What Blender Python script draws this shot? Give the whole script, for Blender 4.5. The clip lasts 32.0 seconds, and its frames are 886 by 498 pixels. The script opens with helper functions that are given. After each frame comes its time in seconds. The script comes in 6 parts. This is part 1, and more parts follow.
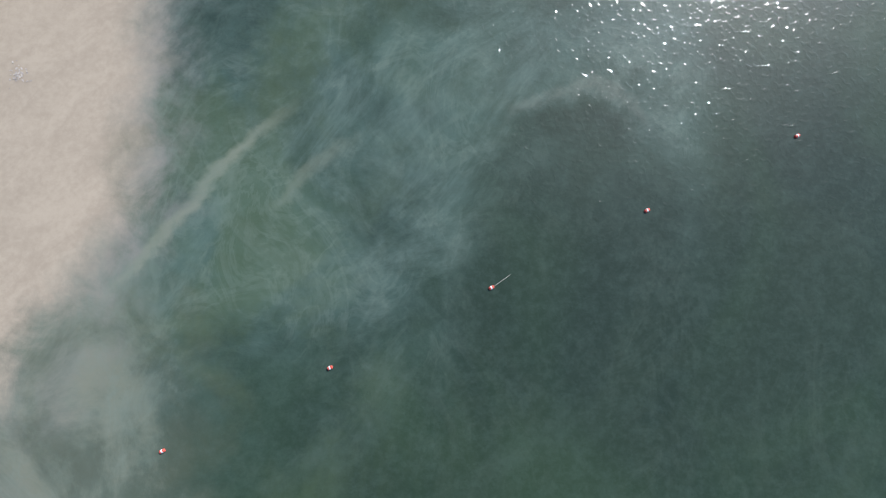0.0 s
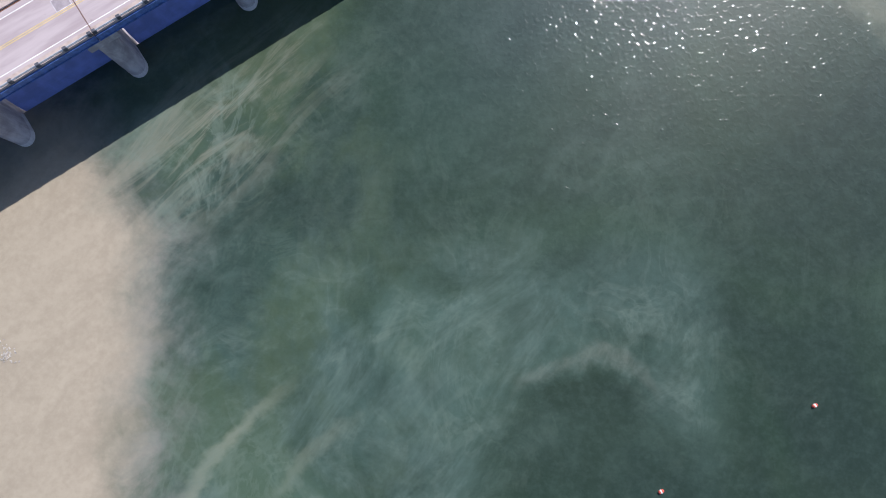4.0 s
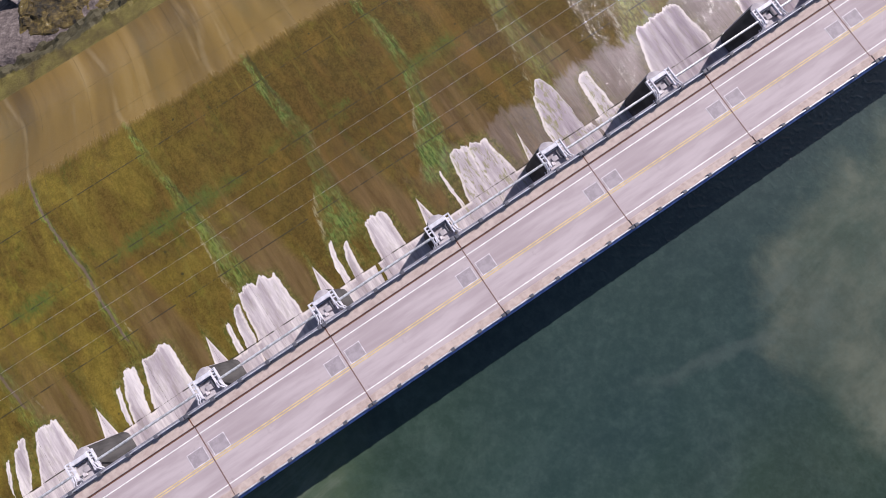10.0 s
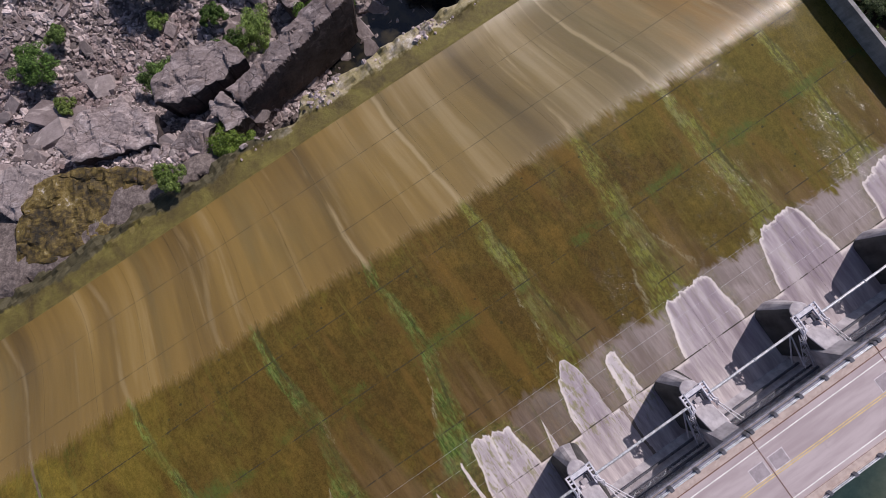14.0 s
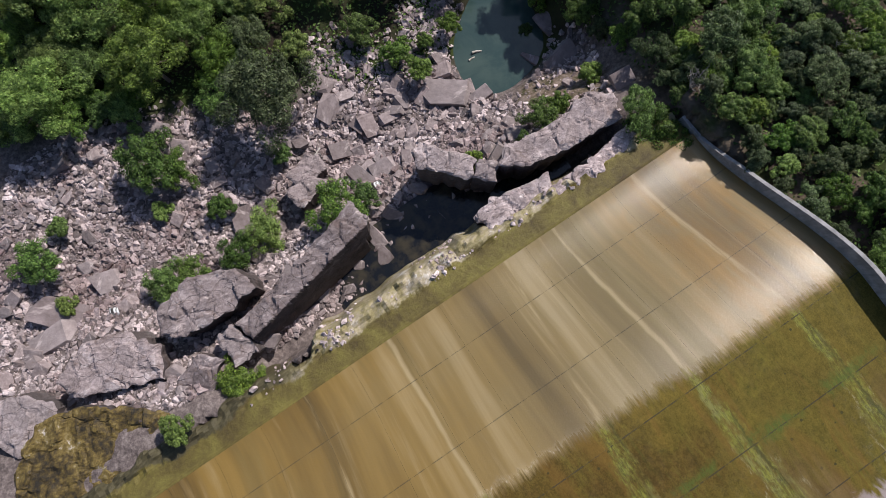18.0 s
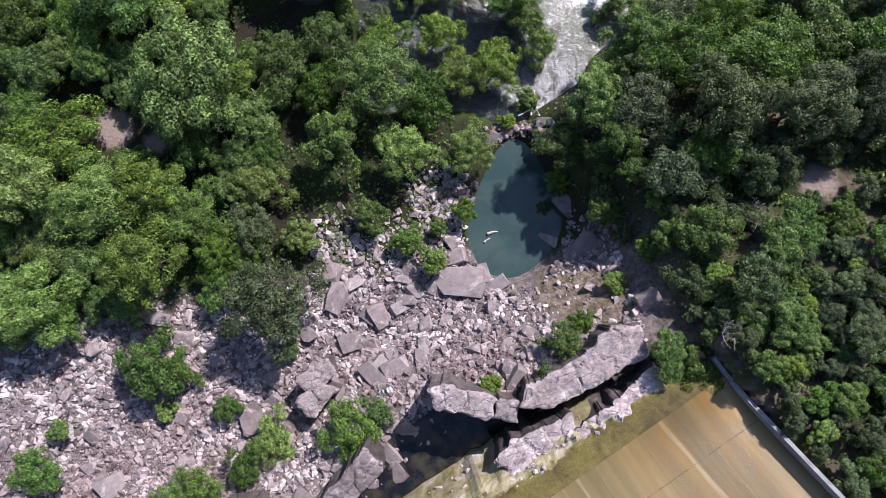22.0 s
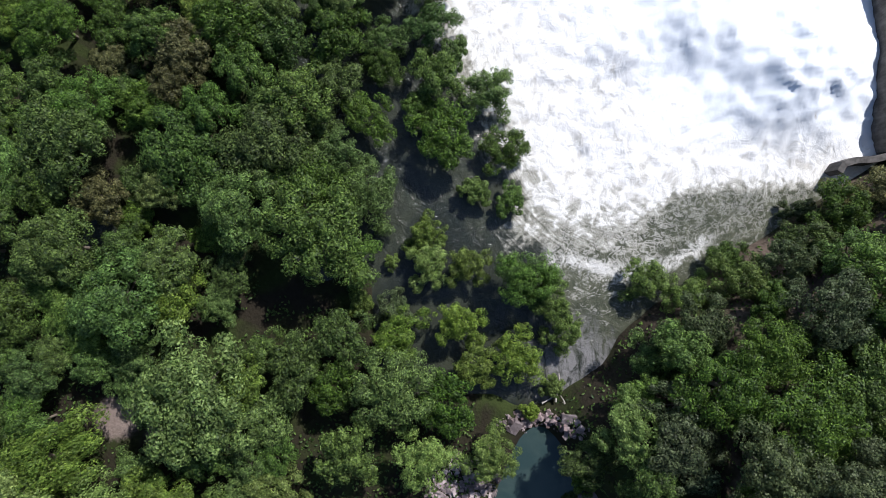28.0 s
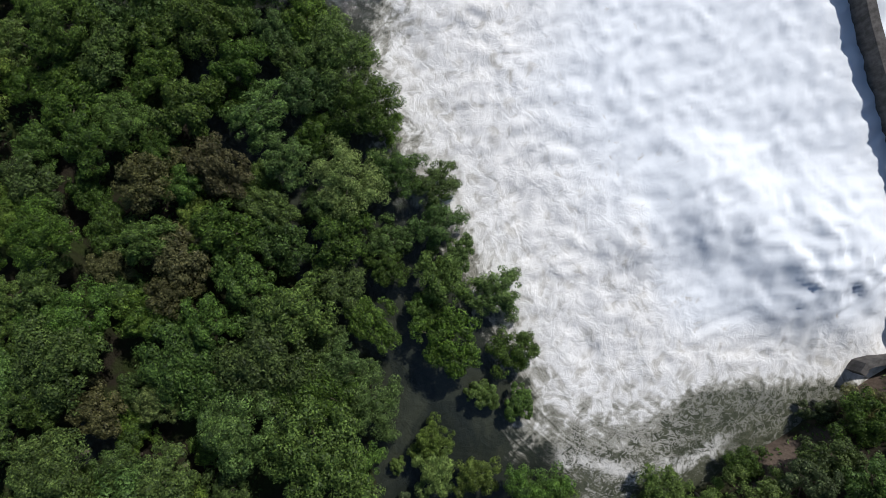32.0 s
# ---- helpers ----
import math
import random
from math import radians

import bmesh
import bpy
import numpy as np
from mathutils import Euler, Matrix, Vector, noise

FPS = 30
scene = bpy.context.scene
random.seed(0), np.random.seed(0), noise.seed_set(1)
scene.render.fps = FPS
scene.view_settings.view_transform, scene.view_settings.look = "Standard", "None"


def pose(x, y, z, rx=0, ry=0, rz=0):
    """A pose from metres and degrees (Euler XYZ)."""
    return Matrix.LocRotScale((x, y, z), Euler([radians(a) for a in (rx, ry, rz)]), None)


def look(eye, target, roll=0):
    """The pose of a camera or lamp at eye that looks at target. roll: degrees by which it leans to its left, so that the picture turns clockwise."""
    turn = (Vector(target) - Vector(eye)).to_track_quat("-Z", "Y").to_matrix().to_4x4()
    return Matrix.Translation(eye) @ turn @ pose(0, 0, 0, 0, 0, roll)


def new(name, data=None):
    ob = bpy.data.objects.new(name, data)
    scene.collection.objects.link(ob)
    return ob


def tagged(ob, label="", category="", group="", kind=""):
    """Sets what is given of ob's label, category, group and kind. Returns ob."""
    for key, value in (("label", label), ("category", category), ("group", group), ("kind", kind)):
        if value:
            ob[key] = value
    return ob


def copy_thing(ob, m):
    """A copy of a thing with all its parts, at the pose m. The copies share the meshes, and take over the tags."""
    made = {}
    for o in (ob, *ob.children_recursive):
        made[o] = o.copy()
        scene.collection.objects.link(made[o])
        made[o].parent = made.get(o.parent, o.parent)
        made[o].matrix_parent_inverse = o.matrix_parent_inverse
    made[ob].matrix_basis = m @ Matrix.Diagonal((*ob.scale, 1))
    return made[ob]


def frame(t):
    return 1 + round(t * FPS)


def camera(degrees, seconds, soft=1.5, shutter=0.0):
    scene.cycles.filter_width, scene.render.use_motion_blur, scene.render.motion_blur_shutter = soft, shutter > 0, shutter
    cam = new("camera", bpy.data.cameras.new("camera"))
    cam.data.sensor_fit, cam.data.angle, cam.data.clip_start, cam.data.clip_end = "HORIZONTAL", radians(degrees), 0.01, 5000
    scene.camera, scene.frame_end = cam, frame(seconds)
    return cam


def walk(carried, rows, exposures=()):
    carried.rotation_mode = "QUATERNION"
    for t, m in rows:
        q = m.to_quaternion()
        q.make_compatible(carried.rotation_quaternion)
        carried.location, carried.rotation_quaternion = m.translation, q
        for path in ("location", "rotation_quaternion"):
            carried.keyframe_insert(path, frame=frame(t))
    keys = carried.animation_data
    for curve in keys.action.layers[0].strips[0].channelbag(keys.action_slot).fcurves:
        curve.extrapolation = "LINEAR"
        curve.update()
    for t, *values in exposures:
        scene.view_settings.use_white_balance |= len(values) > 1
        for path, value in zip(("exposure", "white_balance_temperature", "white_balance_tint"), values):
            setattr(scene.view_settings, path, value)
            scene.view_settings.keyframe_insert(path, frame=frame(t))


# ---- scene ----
FOV = 79.06
EXPOSURES = [(0, 0.36, 6000, 12), (5, 0.38, 6150, 13), (7.5, 0.3, 6300, 14), (10, 0.15, 6400, 18), (13, -0.2, 6500, 20), (17, 0.1, 6500, 13), (20, 0.45, 6300, 15), (24, 0.85, 5950, 20), (26, 0.7, 6000, 18), (28, 0.15, 6100, 13), (30, -0.25, 6300, 11), (32, -0.52, 6250, 11)]
PATH = [
    (0.0, pose(0.00, 0.00, 79.57, 7.39, 0.08, 1.57)),
    (0.5, pose(-0.26, 4.96, 79.97, 7.22, 0.09, 1.62)),
    (1.0, pose(-0.52, 9.98, 80.36, 7.13, 0.08, 1.50)),
    (1.5, pose(-0.74, 15.05, 80.74, 7.09, 0.05, 1.25)),
    (2.0, pose(-0.91, 20.19, 81.08, 7.12, 0.00, 0.95)),
    (2.5, pose(-1.05, 25.42, 81.38, 7.20, 0.01, 0.72)),
    (3.0, pose(-1.15, 30.75, 81.63, 7.31, 0.06, 0.54)),
    (3.5, pose(-1.23, 36.15, 81.85, 7.41, 0.14, 0.41)),
    (5.5, pose(-1.22, 59.04, 82.72, 7.48, 0.60, 0.05)),
    (6.0, pose(-1.54, 65.13, 82.97, 7.36, 0.60, -0.04)),
    (6.5, pose(-1.95, 71.28, 83.23, 7.23, 0.57, -0.06)),
    (7.0, pose(-2.41, 77.47, 83.48, 7.08, 0.50, -0.07)),
    (7.5, pose(-2.94, 83.72, 83.71, 6.97, 0.41, -0.01)),
    (8.0, pose(-3.54, 89.97, 83.93, 6.87, 0.31, 0.10)),
    (8.5, pose(-4.16, 96.23, 84.14, 6.82, 0.22, 0.22)),
    (9.0, pose(-4.77, 102.50, 84.32, 6.70, 0.14, 0.28)),
    (9.5, pose(-5.37, 108.83, 84.47, 6.55, 0.10, 0.28)),
    (10.0, pose(-5.93, 115.22, 84.57, 6.37, 0.10, 0.27)),
    (10.5, pose(-6.45, 121.60, 84.66, 6.19, 0.10, 0.21)),
    (11.0, pose(-6.94, 127.96, 84.75, 6.00, 0.08, 0.12)),
    (11.5, pose(-7.40, 134.24, 84.85, 5.83, 0.09, 0.06)),
    (12.0, pose(-7.81, 140.47, 84.95, 5.68, 0.10, 0.02)),
    (12.5, pose(-8.20, 146.67, 85.07, 5.54, 0.13, 0.02)),
    (13.0, pose(-8.59, 152.87, 85.17, 5.36, 0.13, -0.02)),
    (13.5, pose(-8.98, 159.09, 85.25, 5.22, 0.14, -0.09)),
    (14.0, pose(-9.39, 165.31, 85.31, 5.13, 0.13, -0.18)),
    (14.5, pose(-9.86, 171.50, 85.34, 5.07, 0.12, -0.20)),
    (16.5, pose(-11.95, 194.74, 85.29, 5.77, -0.06, 0.07)),
    (17.0, pose(-12.37, 201.04, 85.27, 5.65, -0.03, 0.06)),
    (17.5, pose(-12.78, 207.46, 85.25, 5.47, 0.01, 0.08)),
    (18.0, pose(-13.19, 213.99, 85.20, 5.25, 0.04, 0.11)),
    (18.5, pose(-13.65, 220.61, 85.12, 4.94, 0.06, 0.11)),
    (19.0, pose(-14.15, 227.31, 84.99, 4.58, 0.05, 0.13)),
    (19.5, pose(-14.69, 234.04, 84.83, 4.20, 0.01, 0.12)),
    (20.0, pose(-15.21, 240.79, 84.62, 3.84, -0.06, 0.09)),
    (20.5, pose(-15.75, 247.50, 84.38, 3.46, -0.13, -0.03)),
    (21.0, pose(-16.29, 254.16, 84.09, 3.12, -0.17, -0.10)),
    (21.5, pose(-16.83, 260.76, 83.75, 2.80, -0.20, -0.12)),
    (22.0, pose(-17.31, 267.30, 83.36, 2.50, -0.22, -0.16)),
    (22.5, pose(-17.71, 273.79, 82.96, 2.22, -0.20, -0.19)),
    (23.0, pose(-18.02, 280.23, 82.53, 1.93, -0.17, -0.18)),
    (23.5, pose(-18.29, 286.62, 82.08, 1.66, -0.13, -0.18)),
    (24.0, pose(-18.53, 292.97, 81.59, 1.46, -0.08, -0.22)),
    (24.5, pose(-18.77, 299.24, 81.10, 1.22, -0.03, -0.33)),
    (25.0, pose(-19.01, 305.45, 80.62, 0.99, -0.02, -0.38)),
    (25.5, pose(-19.28, 311.62, 80.16, 0.80, -0.00, -0.38)),
    (27.5, pose(-21.17, 334.88, 78.94, 0.52, -0.21, -0.71)),
    (28.0, pose(-21.32, 340.52, 78.50, 0.57, -0.18, -0.69)),
    (28.5, pose(-21.41, 346.16, 78.05, 0.61, -0.13, -0.69)),
    (29.0, pose(-21.43, 351.85, 77.59, 0.66, -0.09, -0.70)),
    (29.5, pose(-21.43, 357.60, 77.13, 0.69, 0.00, -0.72)),
    (30.0, pose(-21.37, 363.41, 76.66, 0.67, 0.08, -0.70)),
    (30.5, pose(-21.25, 369.27, 76.21, 0.61, 0.16, -0.74)),
    (31.0, pose(-21.11, 375.20, 75.77, 0.56, 0.27, -0.86)),
    (31.5, pose(-20.93, 381.15, 75.36, 0.46, 0.35, -0.97)),
    (32.0, pose(-20.74, 387.11, 74.95, 0.34, 0.43, -1.06)),
]
cam = camera(FOV, 32.0, soft=0.6)
walk(cam, PATH, EXPOSURES)

# ---- light ----
SUN_EL, SUN_AZ = 41.5, 56.0
world = bpy.data.worlds.new("sky")
scene.world = world
world.use_nodes = True
wn = world.node_tree.nodes
sky = wn.new("ShaderNodeTexSky")
sky.sky_type = "NISHITA"
sky.sun_disc = False
sky.ozone_density = 3.0
sky.sun_elevation, sky.sun_rotation = radians(SUN_EL), radians(90 - SUN_AZ)
wn["Background"].inputs["Strength"].default_value = 0.09
world.node_tree.links.new(sky.outputs[0], wn["Background"].inputs["Color"])
sun_data = bpy.data.lights.new("sun", "SUN")
sun_data.energy, sun_data.angle, sun_data.color = 4.6, radians(0.53), (1.0, 0.96, 0.9)
sun = new("sun", sun_data)
sun.matrix_world = look((0, 0, 300), (-math.cos(radians(SUN_AZ)) * math.cos(radians(SUN_EL)) * 100,
                                      -math.sin(radians(SUN_AZ)) * math.cos(radians(SUN_EL)) * 100,
                                      300 - math.sin(radians(SUN_EL)) * 100))


# ---- material helpers ----
class Graph:
    """A node material written as formulas."""

    def __init__(self, name, rough=0.8, spec=0.3, metal=0.0):
        self.mat = bpy.data.materials.new(name)
        self.mat.use_nodes = True
        self.n, self.l = self.mat.node_tree.nodes, self.mat.node_tree.links
        self.bsdf = self.n["Principled BSDF"]
        self.bsdf.inputs["Roughness"].default_value = rough
        self.bsdf.inputs["Specular IOR Level"].default_value = spec
        self.bsdf.inputs["Metallic"].default_value = metal
        self.where = self.n.new("ShaderNodeTexCoord").outputs["Object"]

    def put(self, socket, value):
        if isinstance(value, bpy.types.NodeSocket):
            self.l.new(value, socket)
        elif isinstance(value, tuple) and len(value) == 3 and socket.type == "RGBA":
            socket.default_value = (*value, 1)
        else:
            socket.default_value = value

    def math(self, op, a, b=0.0, c=0.0):
        m = self.n.new("ShaderNodeMath")
        m.operation = op
        for s, v in zip(m.inputs, (a, b, c)):
            self.put(s, v)
        return m.outputs[0]

    def add(self, a, b):
        return self.math("ADD", a, b)

    def sub(self, a, b):
        return self.math("SUBTRACT", a, b)

    def mul(self, a, b):
        return self.math("MULTIPLY", a, b)

    def high(self, a, b):
        return self.math("MAXIMUM", a, b)

    def low(self, a, b):
        return self.math("MINIMUM", a, b)

    def xyz(self, vec=None):
        s = self.n.new("ShaderNodeSeparateXYZ")
        self.put(s.inputs[0], vec or self.where)
        return s.outputs[0], s.outputs[1], s.outputs[2]

    def vec(self, x, y, z=0.0):
        s = self.n.new("ShaderNodeCombineXYZ")
        for k, v in zip(s.inputs, (x, y, z)):
            self.put(k, v)
        return s.outputs[0]

    def noise(self, scale, detail=3.0, rough=0.55, warp=0.0, vec=None):
        s = self.n.new("ShaderNodeTexNoise")
        self.put(s.inputs["Vector"], vec or self.where)
        for k, v in (("Scale", scale), ("Detail", detail), ("Roughness", rough), ("Distortion", warp)):
            self.put(s.inputs[k], v)
        return s.outputs[0]

    def cells(self, scale, vec=None):
        s = self.n.new("ShaderNodeTexVoronoi")
        self.put(s.inputs["Vector"], vec or self.where)
        self.put(s.inputs["Scale"], scale)
        return s.outputs[0]

    def step(self, x, a, b):
        s = self.n.new("ShaderNodeMapRange")
        s.interpolation_type = "SMOOTHSTEP"
        for k, v in zip(("Value", "From Min", "From Max"), (x, a, b)):
            self.put(s.inputs[k], v)
        return s.outputs[0]

    def ramp(self, fac, stops):
        s = self.n.new("ShaderNodeValToRGB")
        while len(s.color_ramp.elements) < len(stops):
            s.color_ramp.elements.new(0.5)
        for e, (p, c) in zip(s.color_ramp.elements, stops):
            e.position, e.color = p, (*c, 1)
        self.put(s.inputs[0], fac)
        return s.outputs[0]

    def mix(self, fac, a, b):
        s = self.n.new("ShaderNodeMix")
        s.data_type = "RGBA"
        self.put(s.inputs[0], fac)
        self.put(s.inputs[6], a)
        self.put(s.inputs[7], b)
        return s.outputs[2]

    def random(self):
        return self.n.new("ShaderNodeObjectInfo").outputs["Random"]

    def island(self):
        return self.n.new("ShaderNodeNewGeometry").outputs["Random Per Island"]

    def done(self, color, bump=None, depth=0.05, strength=0.6, rough=None):
        self.put(self.bsdf.inputs["Base Color"], color)
        if rough is not None:
            self.put(self.bsdf.inputs["Roughness"], rough)
        if bump is not None:
            b = self.n.new("ShaderNodeBump")
            b.inputs["Strength"].default_value, b.inputs["Distance"].default_value = strength, depth
            self.put(b.inputs["Height"], bump)
            self.l.new(b.outputs[0], self.bsdf.inputs["Normal"])
        return self.mat

    def film(self, color, bump, depth, strength, rough):
        """Murky water: a matt body under a clear rippled surface."""
        self.put(self.bsdf.inputs["Base Color"], color)
        b = self.n.new("ShaderNodeBump")
        b.inputs["Strength"].default_value, b.inputs["Distance"].default_value = strength, depth
        self.put(b.inputs["Height"], bump)
        for key, value in (("Coat Weight", 1.0), ("Coat Roughness", rough), ("Coat IOR", 1.33)):
            self.bsdf.inputs[key].default_value = value
        self.l.new(b.outputs[0], self.bsdf.inputs["Coat Normal"])
        return self.mat


def lake_material():
    g = Graph("lake_water", rough=0.45, spec=0.13)
    x, y, z = g.xyz()
    along = g.add(g.mul(x, 0.72), g.mul(y, -0.69))
    across = g.add(g.mul(x, 0.69), g.mul(y, 0.72))
    drift = g.vec(along, g.mul(across, 0.4))
    thread = g.vec(along, g.mul(across, 0.16), 3.0)
    swirl = g.noise(0.045, 7, 0.62, 0.5, drift)
    big = g.noise(0.016, 4, 0.55, 0.8)
    wisp = g.noise(0.07, 8, 0.68, 0.7, drift)
    silk = g.noise(0.05, 8, 0.66, 0.6)
    soft = g.noise(0.09, 7, 0.62, 0.4)
    warp = g.mul(g.sub(swirl, 0.5), 10.0)
    deep = g.mix(g.step(big, 0.38, 0.62), (0.019, 0.034, 0.024), (0.025, 0.048, 0.027))
    # silt from the west: a clear edge with a lilac fringe
    rim = g.sub(g.sub(-48.0, g.mul(g.high(g.sub(15.0, y), 0.0), 0.66)), g.mul(g.high(g.sub(y, 54.0), 0.0), 0.75))
    edge = g.sub(rim, x)
    torn = g.add(g.mul(g.sub(soft, 0.5), g.add(11.0, g.mul(g.step(y, 14.0, -8.0), 14.0))), g.mul(g.sub(g.noise(0.3, 6, 0.7), 0.5), 5.0))
    tan = g.math("POWER", g.step(g.add(edge, torn), -6.5, 6.5), 1.3)
    fringe = g.mul(g.step(g.add(edge, g.mul(torn, 1.4)), g.sub(-13.0, g.mul(g.step(y, 8.0, -14.0), 14.0)), -1.0), g.add(0.4, g.mul(g.step(silk, 0.35, 0.6), 0.6)))
    # pale haze, ending in the east and in a scalloped southern front
    lobe = g.sub(35.0, g.mul(g.math("POWER", g.math("ABSOLUTE", g.math("DIVIDE", g.sub(x, 20.0), 13.0)), 2.0), 8.0))
    slack = g.sub(g.sub(g.mul(g.add(x, 40.0), 0.45), 15.0), g.mul(g.high(g.sub(-38.0, x), 0.0), 2.2))
    front = g.high(slack, g.sub(lobe, g.mul(g.high(g.sub(9.0, x), 0.0), 1.4)))
    south = g.sub(y, front)
    crisp = g.mul(g.step(g.math("ABSOLUTE", g.sub(x, 20.0)), 13.0, 6.0), g.step(y, 25.0, 31.0))
    near = g.step(g.add(south, g.add(g.mul(g.sub(soft, 0.5), 9.0), g.mul(g.sub(g.noise(0.35, 5, 0.6), 0.5), 3.0))), g.sub(g.mul(crisp, 22.0), 24.0), g.sub(17.0, g.mul(crisp, 15.0)))
    near = g.mul(near, g.step(g.add(x, g.add(warp, g.mul(g.sub(soft, 0.5), 8.0))), 44.0, 35.0))
    near = g.mul(near, g.sub(1.0, g.mul(g.mul(g.step(y, 42.0, 60.0), g.step(x, -46.0, -30.0)), 0.85)))
    haze = g.mul(near, g.add(0.10, g.mul(g.step(g.add(g.mul(silk, 0.6), g.mul(soft, 0.4)), 0.36, 0.64), 0.55)))
    c = g.mix(haze, deep, (0.082, 0.136, 0.116))
    olive = g.mul(g.step(g.noise(0.03, 5, 0.6, 0.4, g.vec(x, y, 6.0)), 0.44, 0.60), g.high(g.step(x, 5.0, -22.0), 0.15))
    c = g.mix(g.mul(olive, 0.5), c, (0.072, 0.104, 0.052))
    c = g.mix(g.mul(g.step(wisp, 0.50, 0.72), g.add(g.mul(near, 0.40), 0.05)), c, (0.132, 0.186, 0.160))
    c = g.mix(g.mul(g.mul(fringe, g.add(0.35, g.mul(g.step(soft, 0.34, 0.62), 0.65))), 0.85), c, (0.205, 0.198, 0.180))
    mire = g.mul(g.step(y, 18.0, -8.0), g.step(g.add(x, g.add(g.mul(y, 0.35), g.mul(g.sub(soft, 0.5), 34.0))), -30.0, -58.0))
    c = g.mix(g.mul(mire, g.add(0.35, g.mul(g.step(silk, 0.4, 0.62), 0.45))), c, (0.200, 0.208, 0.152))
    front_line = g.mul(g.mul(g.sub(1.0, g.step(g.math("ABSOLUTE", g.add(south, g.add(g.mul(g.sub(soft, 0.5), 9.0), -1.6))), 0.2, 1.9)), crisp), g.step(wisp, 0.38, 0.56))
    c = g.mix(g.mul(front_line, 0.3), c, (0.22, 0.24, 0.20))
    # two drawn-out arms of silt
    for x0, y0, slope, half, left, right, much in ((-46.8, 5.4, 1.2, 1.7, -49.0, -21.0, 0.75), (-24.0, 18.6, 1.0, 1.5, -25.0, -10.0, 0.35)):
        arm = g.math("ABSOLUTE", g.add(g.sub(g.sub(y, y0), g.mul(g.sub(x, x0), slope)), g.add(g.mul(g.sub(swirl, 0.5), 18.0), g.mul(g.sub(soft, 0.5), 10.0))))
        arm = g.mul(g.sub(1.0, g.step(arm, 0.1, half * 1.6)), g.mul(g.step(x, right, right - 12.0), g.step(x, left - 4.0, left + 2.0)))
        c = g.mix(g.mul(g.mul(arm, g.add(0.35, g.mul(g.step(wisp, 0.3, 0.55), 0.65))), much * 0.9), c, (0.205, 0.225, 0.168))
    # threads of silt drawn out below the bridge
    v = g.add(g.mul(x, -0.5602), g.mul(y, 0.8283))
    # threads fade out towards the dam, darkening the bridge's shadow strip by colour
    zone = g.mul(g.mul(g.step(v, 62.0, 80.0), g.step(v, 95.0, 82.0)), g.step(g.add(x, g.mul(g.sub(soft, 0.5), 22.0)), -14.0, -38.0))
    fil = g.step(g.noise(0.22, 7, 0.66, 0.9, thread), 0.44, 0.62)
    c = g.mix(g.mul(g.mul(zone, g.add(fil, g.mul(g.step(v, 78.0, 88.0), 0.2))), 0.58), c, (0.245, 0.240, 0.185))
    for scale, shift in ((0.035, 1.0), (0.06, 8.0), (0.1, 15.0)):
        web = g.math("ABSOLUTE", g.sub(g.noise(scale, 5, 0.6, 1.2, g.vec(g.add(x, g.mul(y, 0.3)), g.sub(g.mul(y, 0.8), g.mul(x, 0.45)), shift)), 0.5))
        web = g.mul(g.sub(1.0, g.step(web, 0.0, 0.05)), g.step(silk, 0.4, 0.6))
        c = g.mix(g.mul(web, g.add(g.add(0.03, g.mul(near, 0.12)), g.mul(zone, 0.25))), c, (0.170, 0.214, 0.175))
    # the olive plume in the north-east, with a curl in it
    lower = g.mul(g.sub(y, g.sub(106.0, g.mul(g.sub(x, 44.0), 0.74))), 0.8)
    upper = g.mul(g.sub(g.add(128.0, g.mul(g.sub(x, 44.0), 0.95)), y), 0.7)
    body = g.add(g.low(g.low(lower, upper), g.sub(x, 42.0)), g.add(g.mul(g.sub(silk, 0.5), 16.0), g.mul(g.sub(soft, 0.5), 8.0)))
    plume = g.step(body, -1.0, 6.0)
    ring = g.math("SQRT", g.add(g.math("POWER", g.sub(x, 49.0), 2.0), g.math("POWER", g.mul(g.sub(y, 115.0), 0.8), 2.0)))
    curl = g.sub(1.0, g.step(g.math("ABSOLUTE", g.sub(g.add(ring, g.mul(g.sub(soft, 0.5), 9.0)), 4.5)), 0.4, 3.2))
    c = g.mix(g.mul(plume, g.add(0.14, g.mul(g.step(g.add(g.mul(wisp, 0.5), g.mul(soft, 0.5)), 0.36, 0.62), 0.46))), c, (0.175, 0.180, 0.128))
    c = g.mix(g.mul(g.mul(curl, g.step(wisp, 0.35, 0.6)), 0.4), c, (0.055, 0.085, 0.075))
    tail = g.math("ABSOLUTE", g.add(g.sub(g.sub(y, 103.6), g.mul(g.high(g.sub(x, 27.0), 0.0), 0.42)), g.mul(g.sub(soft, 0.5), 7.0)))
    tail = g.mul(g.sub(1.0, g.step(tail, 0.1, 1.5)), g.mul(g.step(x, 20.0, 32.0), g.step(x, 50.0, 42.0)))
    c = g.mix(g.mul(tail, 0.22), c, (0.19, 0.205, 0.17))
    # darker, bluer water towards the dam, which deepens the bridge's shade by colour
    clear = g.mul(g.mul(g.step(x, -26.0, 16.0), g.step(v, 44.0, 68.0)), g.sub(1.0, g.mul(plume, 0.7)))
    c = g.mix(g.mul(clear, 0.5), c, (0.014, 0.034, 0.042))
    mottle = g.noise(0.32, 8, 0.75)
    c = g.mix(g.mul(g.step(mottle, 0.42, 0.68), 0.10), c, (0.105, 0.165, 0.14))
    c = g.mix(g.mul(g.step(g.noise(0.8, 6, 0.75), 0.42, 0.66), 0.06), c, (0.125, 0.175, 0.155))
